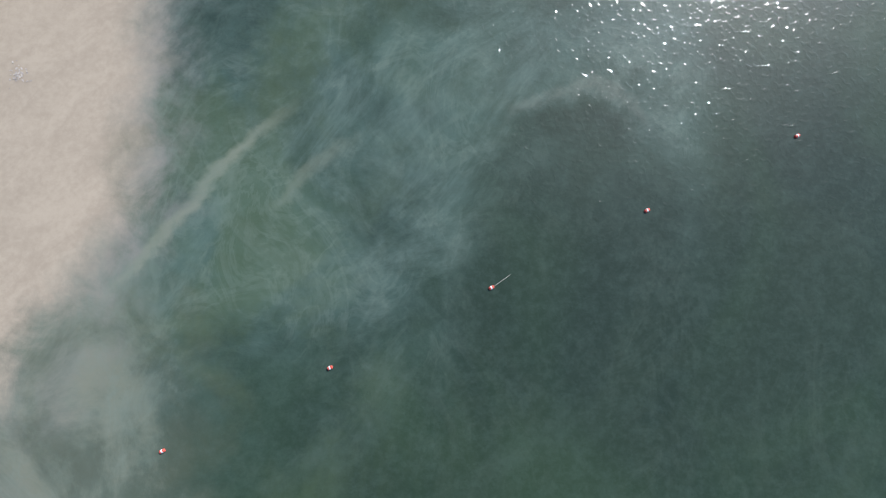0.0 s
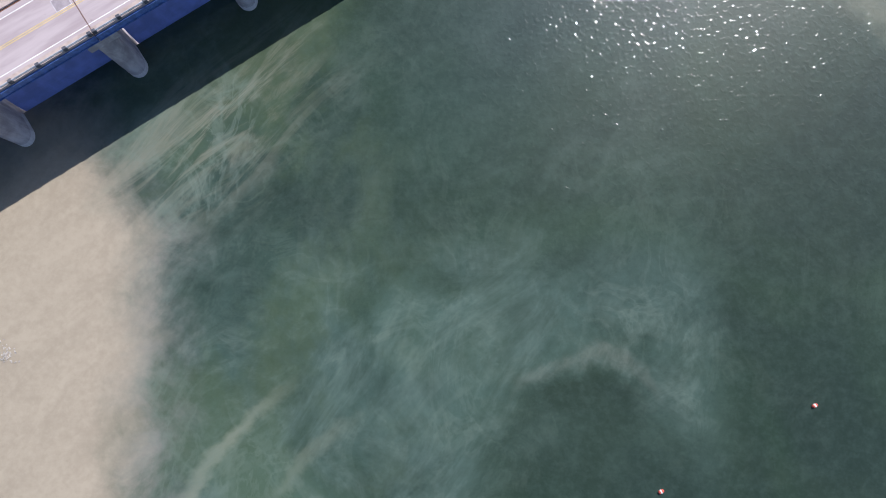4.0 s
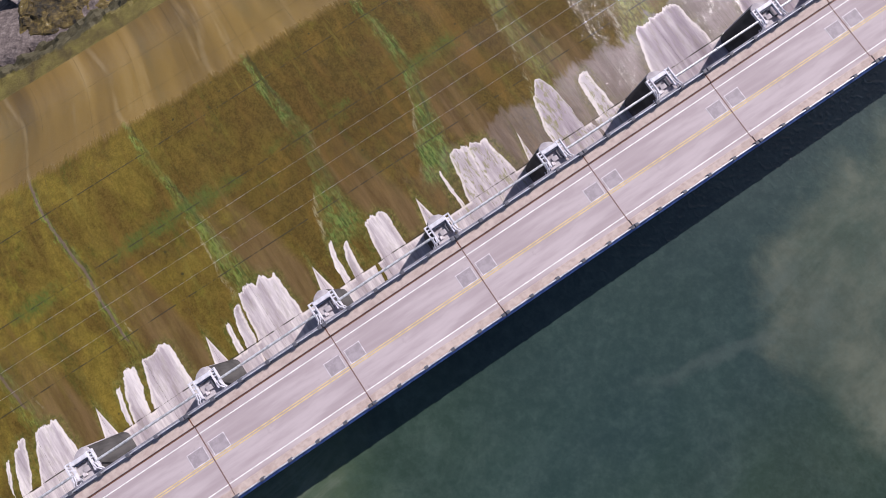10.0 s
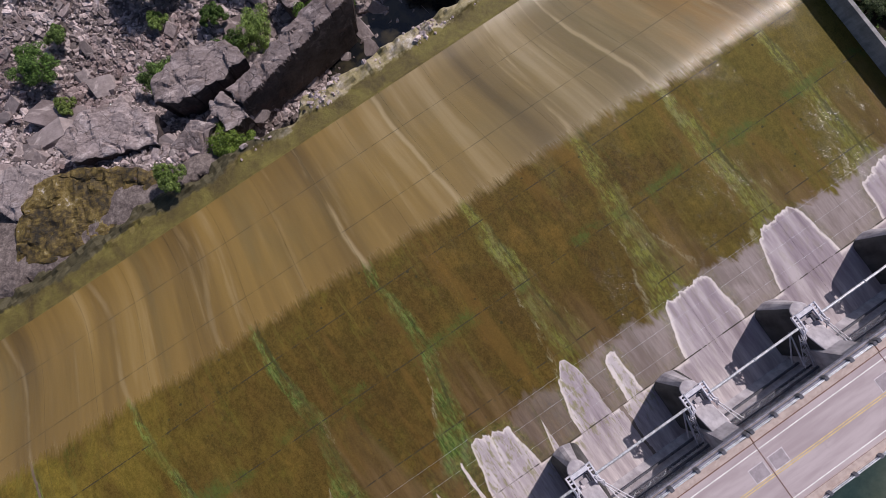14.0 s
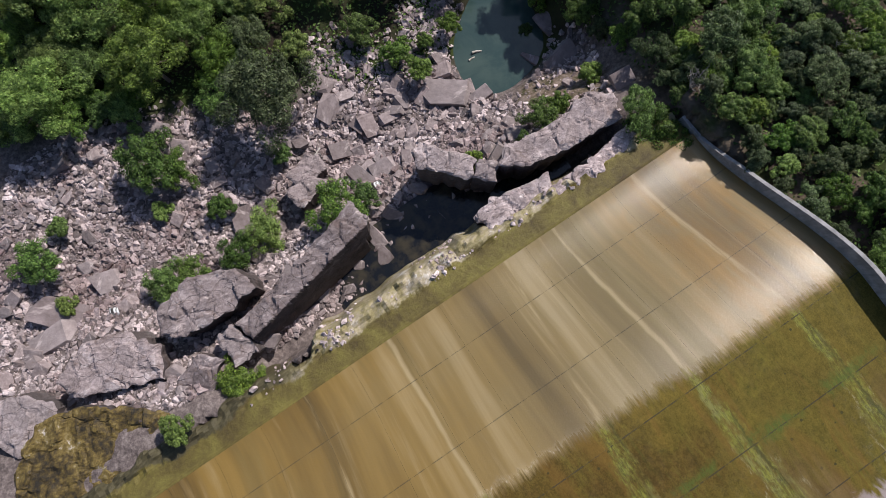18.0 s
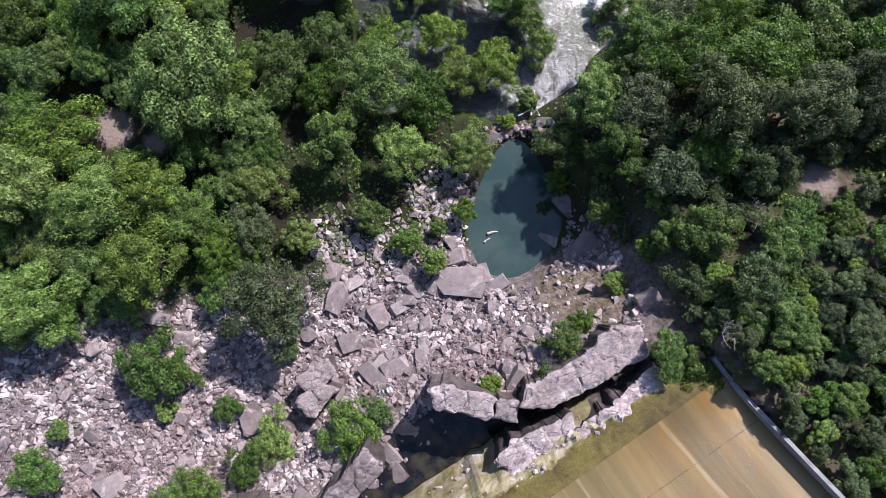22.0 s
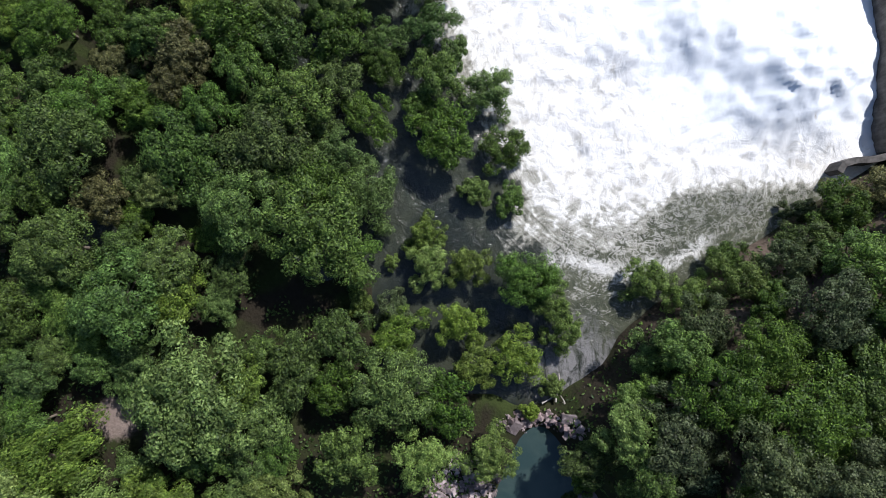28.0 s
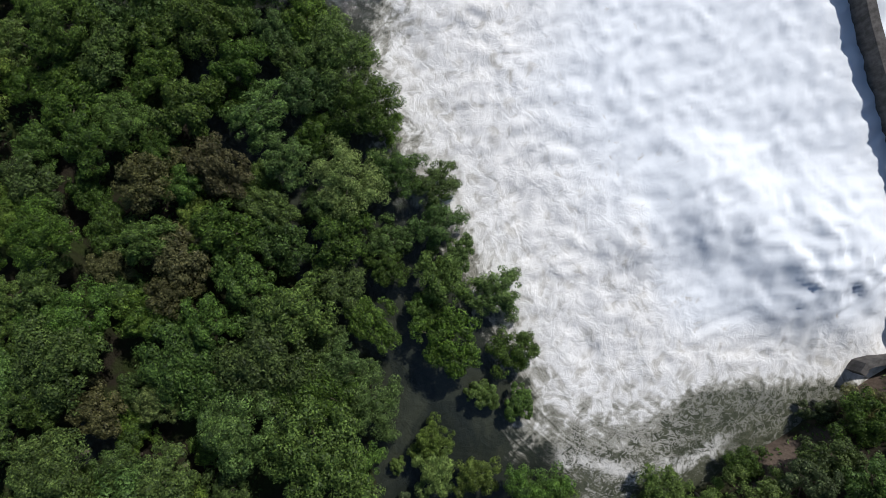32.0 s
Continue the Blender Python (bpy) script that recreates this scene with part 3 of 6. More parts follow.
    pale = g.ramp(g.add(g.mul(wash, 0.7), g.mul(hair, 0.3)), [(0.36, (0.33, 0.28, 0.295)), (0.48, (0.47, 0.41, 0.43)), (0.62, (0.72, 0.66, 0.655))])
    damp_grey = g.ramp(g.add(g.mul(wash, 0.82), g.mul(hair, 0.12)) if k > 4 else g.add(g.mul(wash, 0.6), g.mul(hair, 0.4)), [(0.32, (0.215, 0.172, 0.205)), (0.45, (0.31, 0.258, 0.29)), (0.58, (0.43, 0.375, 0.40))])
    core = g.mul(g.step(reach_in, 0.25, 1.0), g.add(g.mul(film_left, 0.1 if k > 4 else 0.4), g.mul(east_of, 0.85 if k > 4 else 0.5)))
    pale = g.mix(g.mul(core, g.step(v, 104.0, 110.0)), pale, damp_grey)
    streaky = g.mul(g.step(g.noise(1.3, 6, 0.75, 0.3, g.vec(u, g.mul(v, 0.3), 8.0)), 0.50, 0.60), g.step(v, 104.0, 113.0))
    yellow = 0.75 if k in (3, 4) else 0.16
    pale = g.mix(g.mul(streaky, yellow), pale, g.mix(grain, (0.11, 0.115, 0.035), (0.36, 0.33, 0.14)))
    pale = g.mix(g.mul(g.sub(1.0, g.step(g.add(reach_in, g.mul(g.sub(fine, 0.5), 0.8)), 0.1, 0.65)), 0.75), pale, (0.76, 0.69, 0.66))
    c = g.mix(dry, c, pale)
    # panel joints
    ju = g.math("ABSOLUTE", g.sub(g.math("FRACT", g.add(g.math("DIVIDE", g.sub(u, JOINT0), SPAN / 2), 0.5)), 0.5))
    jv = g.math("ABSOLUTE", g.sub(g.math("FRACT", g.add(g.math("DIVIDE", g.sub(v, 111.3), 12.7), 0.5)), 0.5))
    crack = g.high(g.mul(g.sub(1.0, g.step(ju, 0.002, 0.006)), g.mul(low, 0.5)), g.mul(g.sub(1.0, g.step(jv, 0.004, 0.012)), g.high(g.mul(low, 0.8), g.high(g.step(v, 114.0, 113.0), 0.9))))
    c = g.mix(g.mul(g.mul(crack, g.sub(0.9, g.mul(low, 0.4))), g.step(g.noise(0.5, 4, 0.7), 0.42, 0.55)), c, (0.035, 0.032, 0.022))
    # a film of running water
    wet = g.add(0.78, g.mul(low, -0.38))
    broken = g.add(0.12, g.mul(g.step(g.noise(1.3, 6, 0.78, 0.0, g.vec(u, g.mul(v, 0.6), 91.0)), 0.50, 0.57), 0.88))
    damp = g.mul(g.step(g.noise(0.11, 5, 0.65, 0.4, g.vec(u, g.mul(v, 0.7), 17.0)), 0.46, 0.60), g.sub(1.0, dry))
    riffle = 0.0
    if k > 4:
        riffle = g.mul(g.step(g.add(g.mul(g.noise(0.09, 4, 0.6, 0.4, g.vec(u, g.mul(v, 0.5), 23.0)), 0.55), g.mul(g.noise(0.7, 6, 0.72, 0.3, g.vec(u, g.mul(v, 0.5), 2.0)), 0.45)), 0.51, 0.535), g.mul(g.step(u, 66.0, 92.0), g.step(v, 140.0, 128.0)))
        riffle = g.mul(riffle, g.sub(1.0, dry))
    g.put(g.bsdf.inputs["Coat Weight"], g.high(g.high(g.mul(low, 0.9), g.mul(riffle, broken)), g.high(g.mul(g.mul(damp, broken), g.add(0.2, g.mul(east_of, 0.35))), g.mul(moss, 0.12))))
    g.put(g.bsdf.inputs["Coat Roughness"], g.add(g.add(0.085, g.mul(low, 0.21)), g.mul(riffle, 0.14)))
    g.bsdf.inputs["Coat IOR"].default_value = 1.5
    film = g.n.new("ShaderNodeBump")
    film.inputs["Strength"].default_value, film.inputs["Distance"].default_value = 1.0, 0.16
    g.put(film.inputs["Height"], g.mul(g.add(g.mul(grain, 0.9), g.add(g.mul(g.noise(3.0, 3, 0.6), 0.8), g.mul(hair, 0.35))), g.sub(1.0, g.high(g.mul(g.high(low, east_of), 0.6), g.mul(riffle, 0.8)))))
    ripple = g.high(g.sub(g.noise(2.0, 0, 0.5, 0.3), 0.5), 0.0)
    film2 = g.n.new("ShaderNodeBump")
    film2.inputs["Strength"].default_value, film2.inputs["Distance"].default_value = 1.0, 0.11
    g.put(film2.inputs["Height"], g.add(g.mul(g.mul(ripple, 0.4), g.mul(east_of, g.sub(1.0, g.mul(low, 0.6)))), g.mul(g.mul(riffle, g.noise(2.4, 1, 0.5, 0.4, g.vec(u, g.mul(v, 1.6), 5.0))), 1.25)))
    g.l.new(film.outputs[0], film2.inputs["Normal"])
    g.l.new(film2.outputs[0], g.bsdf.inputs["Coat Normal"])
    return g.done(c, g.add(g.mul(grit, 0.35), g.add(fine, g.mul(g.mul(speck, g.sub(1.0, dry)), 1.2))), 0.05, 0.45, g.add(wet, g.mul(dry, 0.25)))


def concrete_material(name, dark, light, scale=0.5):
    g = Graph(name, rough=0.85, spec=0.25)
    u, v, z = g.xyz()
    stain = g.noise(scale, 5, 0.6, 0.3)
    run = g.noise(scale * 2.2, 4, 0.6, 0.2, g.vec(u, v, g.mul(z, 0.2)))
    c = g.mix(g.step(g.add(g.mul(stain, 0.6), g.mul(run, 0.4)), 0.35, 0.66), dark, light)
    return g.done(c, g.noise(6.0, 4, 0.6), 0.02, 0.4)


def deck_material():
    g = Graph("deck_concrete", rough=0.8, spec=0.3)
    u, v, z = g.xyz()
    wear = g.noise(0.5, 5, 0.6, 0.2, g.vec(g.mul(u, 0.15), v, 0.0))
    spot = g.noise(0.35, 6, 0.65, 0.4)
    c = g.mix(g.step(wear, 0.35, 0.65), (0.38, 0.31, 0.32), (0.49, 0.415, 0.425))
    c = g.mix(g.mul(g.step(spot, 0.62, 0.75), 0.5), c, (0.24, 0.2, 0.19))
    return g.done(c, g.noise(9.0, 4, 0.6), 0.01, 0.3)


def rock_material(name="granite", tone=1.0, loose=False):
    g = Graph(name, rough=0.9, spec=0.2)
    r = g.island() if loose else g.random()
    big = g.noise(0.18, 5, 0.62, 0.4)
    fine = g.noise(1.6, 6, 0.7)
    base = g.ramp(g.add(g.mul(big, 0.6), g.mul(fine, 0.4)), [(0.34, (0.085 * tone, 0.064 * tone, 0.062 * tone)), (0.45, (0.225 * tone, 0.177 * tone, 0.172 * tone)),
                                                            (0.56, (0.345 * tone, 0.282 * tone, 0.278 * tone)), (0.7, (0.58 * tone, 0.51 * tone, 0.505 * tone))])
    c = g.mix(g.mul(r, 0.6), base, g.mix(0.5, base, (0.27 * tone, 0.25 * tone, 0.25 * tone)))
    hsv = g.n.new("ShaderNodeHueSaturation")
    g.put(hsv.inputs["Value"], g.add(0.3 if loose else 0.7, g.mul(g.math("FRACT", g.mul(r, 13.7)), 1.3 if loose else 0.5)))
    g.put(hsv.inputs["Color"], c)
    c = hsv.outputs[0]
    if loose:
        c = g.mix(g.mul(g.step(g.noise(0.055, 4, 0.6, 0.5), 0.5, 0.62), 0.6), c, g.mix(0.75, c, (0.17, 0.105, 0.10)))
    vor = g.n.new("ShaderNodeTexVoronoi")
    vor.feature = "DISTANCE_TO_EDGE"
    wx, wy, wz = g.xyz()
    bend = g.mul(g.sub(g.noise(0.2, 3), 0.5), 3.0)
    g.put(vor.inputs["Vector"], g.vec(g.add(wx, bend), g.sub(g.mul(wy, 1.4), bend), wz))
    g.put(vor.inputs["Scale"], 0.2)
    crack = g.mul(g.sub(1.0, g.step(vor.outputs[0], 0.003, 0.016)), g.step(big, 0.40, 0.52))
    c = g.mix(g.mul(crack, 0.0 if loose else 0.4), c, (0.035, 0.028, 0.026))
    band = g.noise(0.5, 6, 0.72, 0.5, g.vec(g.add(g.mul(wx, 0.35), g.mul(wy, 0.2)), g.sub(g.mul(wy, 0.9), g.mul(wx, 0.7)), g.mul(wz, 0.4)))
    c = g.mix(g.mul(g.step(band, 0.50, 0.64), 0.1 if loose else 0.22), c, (0.075, 0.056, 0.052))
    c = g.mix(g.mul(g.step(band, 0.44, 0.34), 0.0 if loose else 0.6), c, (0.58 * tone, 0.495 * tone, 0.475 * tone))
    stain = g.step(g.noise(0.35, 6, 0.7, 0.8, g.vec(g.mul(wx, 0.5), wy, wz)), 0.5, 0.64)
    c = g.mix(g.mul(stain, 0.15 if loose else 0.6), c, (0.115, 0.08, 0.07))
    chip = g.cells(1.1, g.vec(g.add(wx, bend), g.mul(wy, 1.3), wz))
    return g.done(c, g.sub(g.add(g.mul(g.noise(2.2, 6, 0.7), 0.8), g.mul(chip, 0.35)), g.mul(crack, 0.8)), 0.3, 0.9)


def ground_material():
    g = Graph("gorge_ground", rough=0.95, spec=0.15)
    x, y, z = g.xyz()
    peb = g.cells(1.3)
    big = g.noise(0.06, 5, 0.6, 0.5)
    fine = g.noise(0.8, 6, 0.7)
    scree = g.ramp(g.add(g.mul(fine, 0.7), g.mul(g.noise(3.0, 5, 0.7), 0.3)), [(0.36, (0.06, 0.048, 0.046)), (0.5, (0.14, 0.112, 0.105)), (0.64, (0.26, 0.215, 0.20))])
    soil = g.mix(fine, (0.015, 0.013, 0.009), (0.042, 0.034, 0.023))
    grass = g.mix(fine, (0.018, 0.03, 0.008), (0.05, 0.065, 0.018))
    wood = g.step(g.add(g.add(y, g.mul(x, -0.14)), g.mul(g.sub(big, 0.5), 30.0)), 268.0, 278.0)
    hill = g.step(g.sub(g.add(x, g.mul(y, 0.0)), 0.0), 24.0, 34.0)
    green = g.high(wood, hill)
    dry = g.mix(fine, (0.075, 0.055, 0.04), (0.19, 0.145, 0.115))
    soil = g.mix(g.mul(hill, g.step(g.noise(0.09, 4, 0.6), 0.42, 0.6)), soil, dry)
    c = g.mix(green, scree, g.mix(g.step(big, 0.42, 0.62), soil, grass))
    for px, py, size in ((58.0, 285.0, 3.6), (-98.0, 303.0, 5.0), (-88.0, 299.0, 3.0)):
        d = g.math("SQRT", g.add(g.math("POWER", g.sub(x, px), 2.0), g.math("POWER", g.sub(y, py), 2.0)))
        c = g.mix(g.sub(1.0, g.step(g.add(d, g.mul(g.sub(fine, 0.5), 5.0)), size - 1.5, size + 1.0)), c, g.mix(fine, (0.17, 0.13, 0.11), (0.33, 0.26, 0.225)))
    d = g.math("SQRT", g.add(g.math("POWER", g.sub(x, 14.0), 2.0), g.math("POWER", g.mul(g.sub(y, 262.0), 1.5), 2.0)))
    bank = g.sub(1.0, g.step(g.add(d, g.mul(g.sub(g.noise(0.25, 5, 0.7), 0.5), 10.0)), 7.0, 12.0))
    c = g.mix(bank, c, g.ramp(g.noise(0.5, 6, 0.75), [(0.38, (0.05, 0.05, 0.022)), (0.5, (0.14, 0.105, 0.078)), (0.62, (0.25, 0.195, 0.16))]))
    return g.done(c, g.add(fine, g.mul(peb, 0.4)), 0.35, 0.7)


def ledge_material(name="mossy_ledge", edge_at=188.6):
    g = Graph(name, rough=0.7, spec=0.35)
    u, v, z = g.xyz()
    edge = g.add(edge_at if edge_at > 150 else -999.0, g.mul(g.sub(g.noise(0.12, 5, 0.65), 0.5), 8.0))
    fine = g.noise(0.9, 6, 0.7)
    blot = g.noise(0.16, 5, 0.6, 0.5)
    moss = g.ramp(g.add(g.mul(blot, 0.7), g.mul(fine, 0.3)), [(0.36, (0.058, 0.040, 0.014)), (0.5, (0.110, 0.086, 0.022)), (0.64, (0.165, 0.140, 0.034))])
    if edge_at > 150:
        crust = g.ramp(g.add(g.mul(blot, 0.6), g.mul(fine, 0.4)), [(0.36, (0.13, 0.10, 0.03)), (0.47, (0.26, 0.22, 0.11)), (0.56, (0.33, 0.28, 0.20)), (0.66, (0.62, 0.58, 0.53))])
    else:
        crust = g.ramp(g.add(g.mul(blot, 0.5), g.mul(fine, 0.5)), [(0.40, (0.02, 0.016, 0.010)), (0.48, (0.07, 0.048, 0.016)), (0.55, (0.145, 0.102, 0.028)), (0.60, (0.20, 0.155, 0.07)), (0.65, (0.46, 0.41, 0.37))])
    if edge_at > 150:
        # dark brown in the west, the darkness of a crevice put into the crust
        crust = g.mix(g.step(g.add(u, g.mul(g.sub(blot, 0.5), 20.0)), 84.0, 70.0), crust, g.mix(fine, (0.03, 0.025, 0.014), (0.10, 0.085, 0.04)))
    c = g.mix(g.step(g.sub(v, edge), -0.3, 0.5), moss, crust)
    return g.done(c, g.add(g.noise(0.7, 6, 0.7), g.mul(fine, 0.4)), 0.3, 0.7)


def leaf_material(name, dark, light):
    g = Graph(name, rough=0.5, spec=0.25)
    r, i = g.random(), g.island()
    lot = g.math("FRACT", g.mul(i, 7.31))
    c = g.mix(g.math("POWER", lot, 1.3), tuple(0.7 * k for k in dark), tuple(1.2 * k for k in light))
    hsv = g.n.new("ShaderNodeHueSaturation")
    g.put(hsv.inputs["Hue"], g.add(0.488, g.mul(r, 0.024)))
    g.put(hsv.inputs["Saturation"], g.add(0.95, g.mul(g.math("FRACT", g.mul(r, 5.3)), 0.2)))
    spray = g.step(g.noise(4.5, 3, 0.6), 0.36, 0.64)
    g.put(hsv.inputs["Value"], g.mul(g.add(0.75, g.mul(g.math("FRACT", g.mul(r, 9.7)), 0.5)), g.add(0.62, g.mul(spray, 0.72))))
    g.put(hsv.inputs["Color"], c)
    out = g.n["Material Output"]
    thin = g.n.new("ShaderNodeBsdfTranslucent")
    g.put(thin.inputs["Color"], hsv.outputs[0])
    both = g.n.new("ShaderNodeMixShader")
    both.inputs[0].default_value = 0.3
    g.done(hsv.outputs[0])
    g.l.new(g.bsdf.outputs[0], both.inputs[1])
    g.l.new(thin.outputs[0], both.inputs[2])
    g.l.new(both.outputs[0], out.inputs["Surface"])
    return g.mat


def plain(name, color, rough=0.6, metal=0.0, vary=0.25, scale=1.5):
    g = Graph(name, rough=rough, spec=0.4, metal=metal)
    n = g.noise(scale, 4, 0.6)
    c = g.mix(g.step(n, 0.35, 0.65), tuple(k * (1 - vary) for k in color), tuple(min(1, k * (1 + vary)) for k in color))
    return g.done(c, g.noise(scale * 6, 3), 0.01, 0.2)


CASCADE = cascade_material()
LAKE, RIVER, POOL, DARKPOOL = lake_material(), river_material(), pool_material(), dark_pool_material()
APRONS = {bay: apron_material(bay) for bay in range(-4, 8)}
DECK = deck_material()
BLEACHED = concrete_material("bleached_concrete", (0.50, 0.47, 0.49), (0.66, 0.63, 0.65))
PIER = concrete_material("pier_concrete", (0.32, 0.29, 0.315), (0.55, 0.51, 0.54))
WALLC = concrete_material("wall_concrete", (0.19, 0.185, 0.185), (0.34, 0.325, 0.325))
DAMPWALL = concrete_material("damp_concrete", (0.06, 0.055, 0.05), (0.14, 0.13, 0.12))
DARKSIDE = concrete_material("dark_side_concrete", (0.045, 0.042, 0.043), (0.10, 0.095, 0.095), 0.3)
KERB = concrete_material("kerb_concrete", (0.40, 0.31, 0.28), (0.54, 0.44, 0.40), 0.8)
ROCK, GROUND, LEDGE = rock_material("granite", 1.0), ground_material(), ledge_material()
# darker granite for steep faces, with their shade put into the colour
SIDEROCK = rock_material("shaded_side_granite", 0.34)
RUBBLE = rock_material("rubble_granite", 1.3, True)
YELLOWROCK = ledge_material("yellow_mossy_rock", 100.0)
PALEROCK = rock_material("pale_granite", 1.6)
STEEL = plain("galvanised_steel", (0.55, 0.56, 0.60), 0.45, 0.3)
LILAC = plain("lilac_white_painted_steel", (0.62, 0.61, 0.68), 0.5, 0.0, 0.12)
BLUE = plain("blue_painted_steel", (0.09, 0.16, 0.40), 0.5)
NAVY = plain("dark_blue_steel", (0.03, 0.04, 0.075), 0.6)
SKIN = plain("violet_blue_gate_paint", (0.21, 0.26, 0.62), 0.55, 0.0, 0.15, 0.3)
JOINTBROWN = plain("rusty_brown_joint", (0.20, 0.12, 0.105), 0.7)
LILACSLATE = plain("slate_lilac_concrete", (0.23, 0.225, 0.275), 0.8)
SLATE = plain("slate_grey_steel", (0.10, 0.10, 0.12), 0.6)
RUST = plain("rusty_steel", (0.16, 0.07, 0.045), 0.7)
WHITE = plain("white_road_paint", (0.74, 0.72, 0.70), 0.7, 0.0, 0.12)
YELLOW = plain("yellow_road_paint", (0.62, 0.47, 0.22), 0.7, 0.0, 0.12)
RED = plain("red_plastic", (0.62, 0.10, 0.07), 0.45)
BARK = plain("bark", (0.17, 0.14, 0.11), 0.9)
FRAMING = plain("pale_painted_steel", (0.60, 0.55, 0.58), 0.6)
PLATE = plain("chequer_plate", (0.35, 0.30, 0.32), 0.7, 0.0, 0.12)
DEADWOOD = plain("grey_dead_wood", (0.24, 0.22, 0.20), 0.9)
JOINTFILL = plain("dark_joint_filler", (0.06, 0.05, 0.03), 0.9)
DRIFT = plain("driftwood", (0.42, 0.38, 0.34), 0.9, 0.0, 0.3, 3.0)
ROPE = plain("pale_rope", (0.45, 0.43, 0.38), 0.9)
LEAVES = [leaf_material("leaves_deep_green", (0.056, 0.104, 0.030), (0.156, 0.240, 0.058)),
          leaf_material("leaves_light_green", (0.114, 0.190, 0.046), (0.238, 0.322, 0.084)),
          leaf_material("leaves_grey_green", (0.058, 0.086, 0.040), (0.140, 0.178, 0.080)),
          leaf_material("leaves_brown", (0.100, 0.108, 0.042), (0.190, 0.182, 0.070))]

# ---- building helpers ----
DAM = pose(0, 0, 0, 0, 0, 34.07)  # the dam's own axes: u along the crest, v downstream
EU, EV = Vector((math.cos(radians(34.07)), math.sin(radians(34.07)))), Vector((-math.sin(radians(34.07)), math.cos(radians(34.07))))


def to_uv(x, y):
    return x * EU.x + y * EU.y, x * EV.x + y * EV.y


def mesh_of(name, bm, material):
    me = bpy.data.meshes.new(name)
    bm.to_mesh(me)
    bm.free()
    me.materials.append(material)
    return me


def part(name, bm, material, parent, label=""):
    ob = new(name, bm if isinstance(bm, bpy.types.Mesh) else mesh_of(name, bm, material))
    ob.parent = parent
    if label:
        ob["label"] = label
    return ob


def thing(name, label, category, m=DAM, group="", kind=""):
    ob = new(name)
    ob.matrix_world = m
    return tagged(ob, label, category, group, kind)


def box(x0, x1, y0, y1, z0, z1, bevel=0.0, bm=None):
    bm = bm or bmesh.new()
    vs = bmesh.ops.create_cube(bm, size=1.0)["verts"]
    bmesh.ops.scale(bm, vec=(x1 - x0, y1 - y0, z1 - z0), verts=vs)
    bmesh.ops.translate(bm, vec=((x0 + x1) / 2, (y0 + y1) / 2, (z0 + z1) / 2), verts=vs)
    if bevel:
        edges = {e for v in vs for e in v.link_edges}
        bmesh.ops.bevel(bm, geom=list(edges), offset=bevel, segments=1, affect="EDGES")
    return bm


def rod(a, b, r, sides=8, bm=None):
    bm = bm or bmesh.new()
    a, b = Vector(a), Vector(b)
    vs = bmesh.ops.create_cone(bm, cap_ends=True, segments=sides, radius1=r, radius2=r, depth=(b - a).length)["verts"]
    bmesh.ops.transform(bm, verts=vs, matrix=Matrix.Translation((a + b) / 2) @ (b - a).to_track_quat("Z", "Y").to_matrix().to_4x4())
    return bm


def prism(points, z0, z1, bm=None):
    """An upright prism over a plan outline; z1 may be a function of x, y."""
    bm = bm or bmesh.new()
    top = z1 if callable(z1) else (lambda x, y: z1)
    lo = [bm.verts.new((x, y, z0)) for x, y in points]
    hi = [bm.verts.new((x, y, top(x, y))) for x, y in points]
    bm.faces.new(hi)
    bm.faces.new(lo[::-1])
    for i in range(len(points)):
        j = (i + 1) % len(points)
        bm.faces.new((lo[i], lo[j], hi[j], hi[i]))
    bmesh.ops.recalc_face_normals(bm, faces=bm.faces)
    return bm


def smooth(x, a, b):
    t = min(1, max(0, (x - a) / (b - a)))
    return t * t * (3 - 2 * t)


def grid_mesh(name, xs, ys, height, material, shade=True):
    verts = [(x, y, height(x, y)) for y in ys for x in xs]
    w = len(xs)
    faces = [(j * w + i, j * w + i + 1, (j + 1) * w + i + 1, (j + 1) * w + i) for j in range(len(ys) - 1) for i in range(w - 1)]
    me = bpy.data.meshes.new(name)
    me.from_pydata(verts, [], faces)
    me.polygons.foreach_set("use_smooth", [shade] * len(faces))
    me.materials.append(material)
    return me


def span_values(*stretches):
    out = []
    for a, b, step in stretches:
        n = max(1, round((b - a) / step))
        out += [a + (b - a) * i / n for i in range(n)]
    return out + [stretches[-1][1]]


# ---- large structure ----
FLAT, TOE = -4.5, -20.4


def apron_z(v):
    return FLAT - 0.008 * max(0, v - 110) - (FLAT - TOE - 0.3) * smooth(v, 147.5, 183.5)


def pool_rim(x, y):
    """1 on the rim of the rock pool, which narrows northward."""
    return math.hypot((x - 0.5 - 0.06 * (y - 272)) / (12.6 - 3.4 * smooth(y, 272, 297)), (y - 282.0) / 18.5)


def trench_depth(u, v):
    """The cleft between the toe ledge and the slabs, 0 to 1."""
    far = 195.5 + 13.0 * smooth(u, 66, 104) - 9.5 * smooth(u, 121, 131) - 2.0 * smooth(u, 135, 158)
    return smooth(v, 190.0, 193.5) * (1 - smooth(v, far, far + 3.5)) * smooth(u, 58, 74) * (1 - smooth(u, 154, 162))


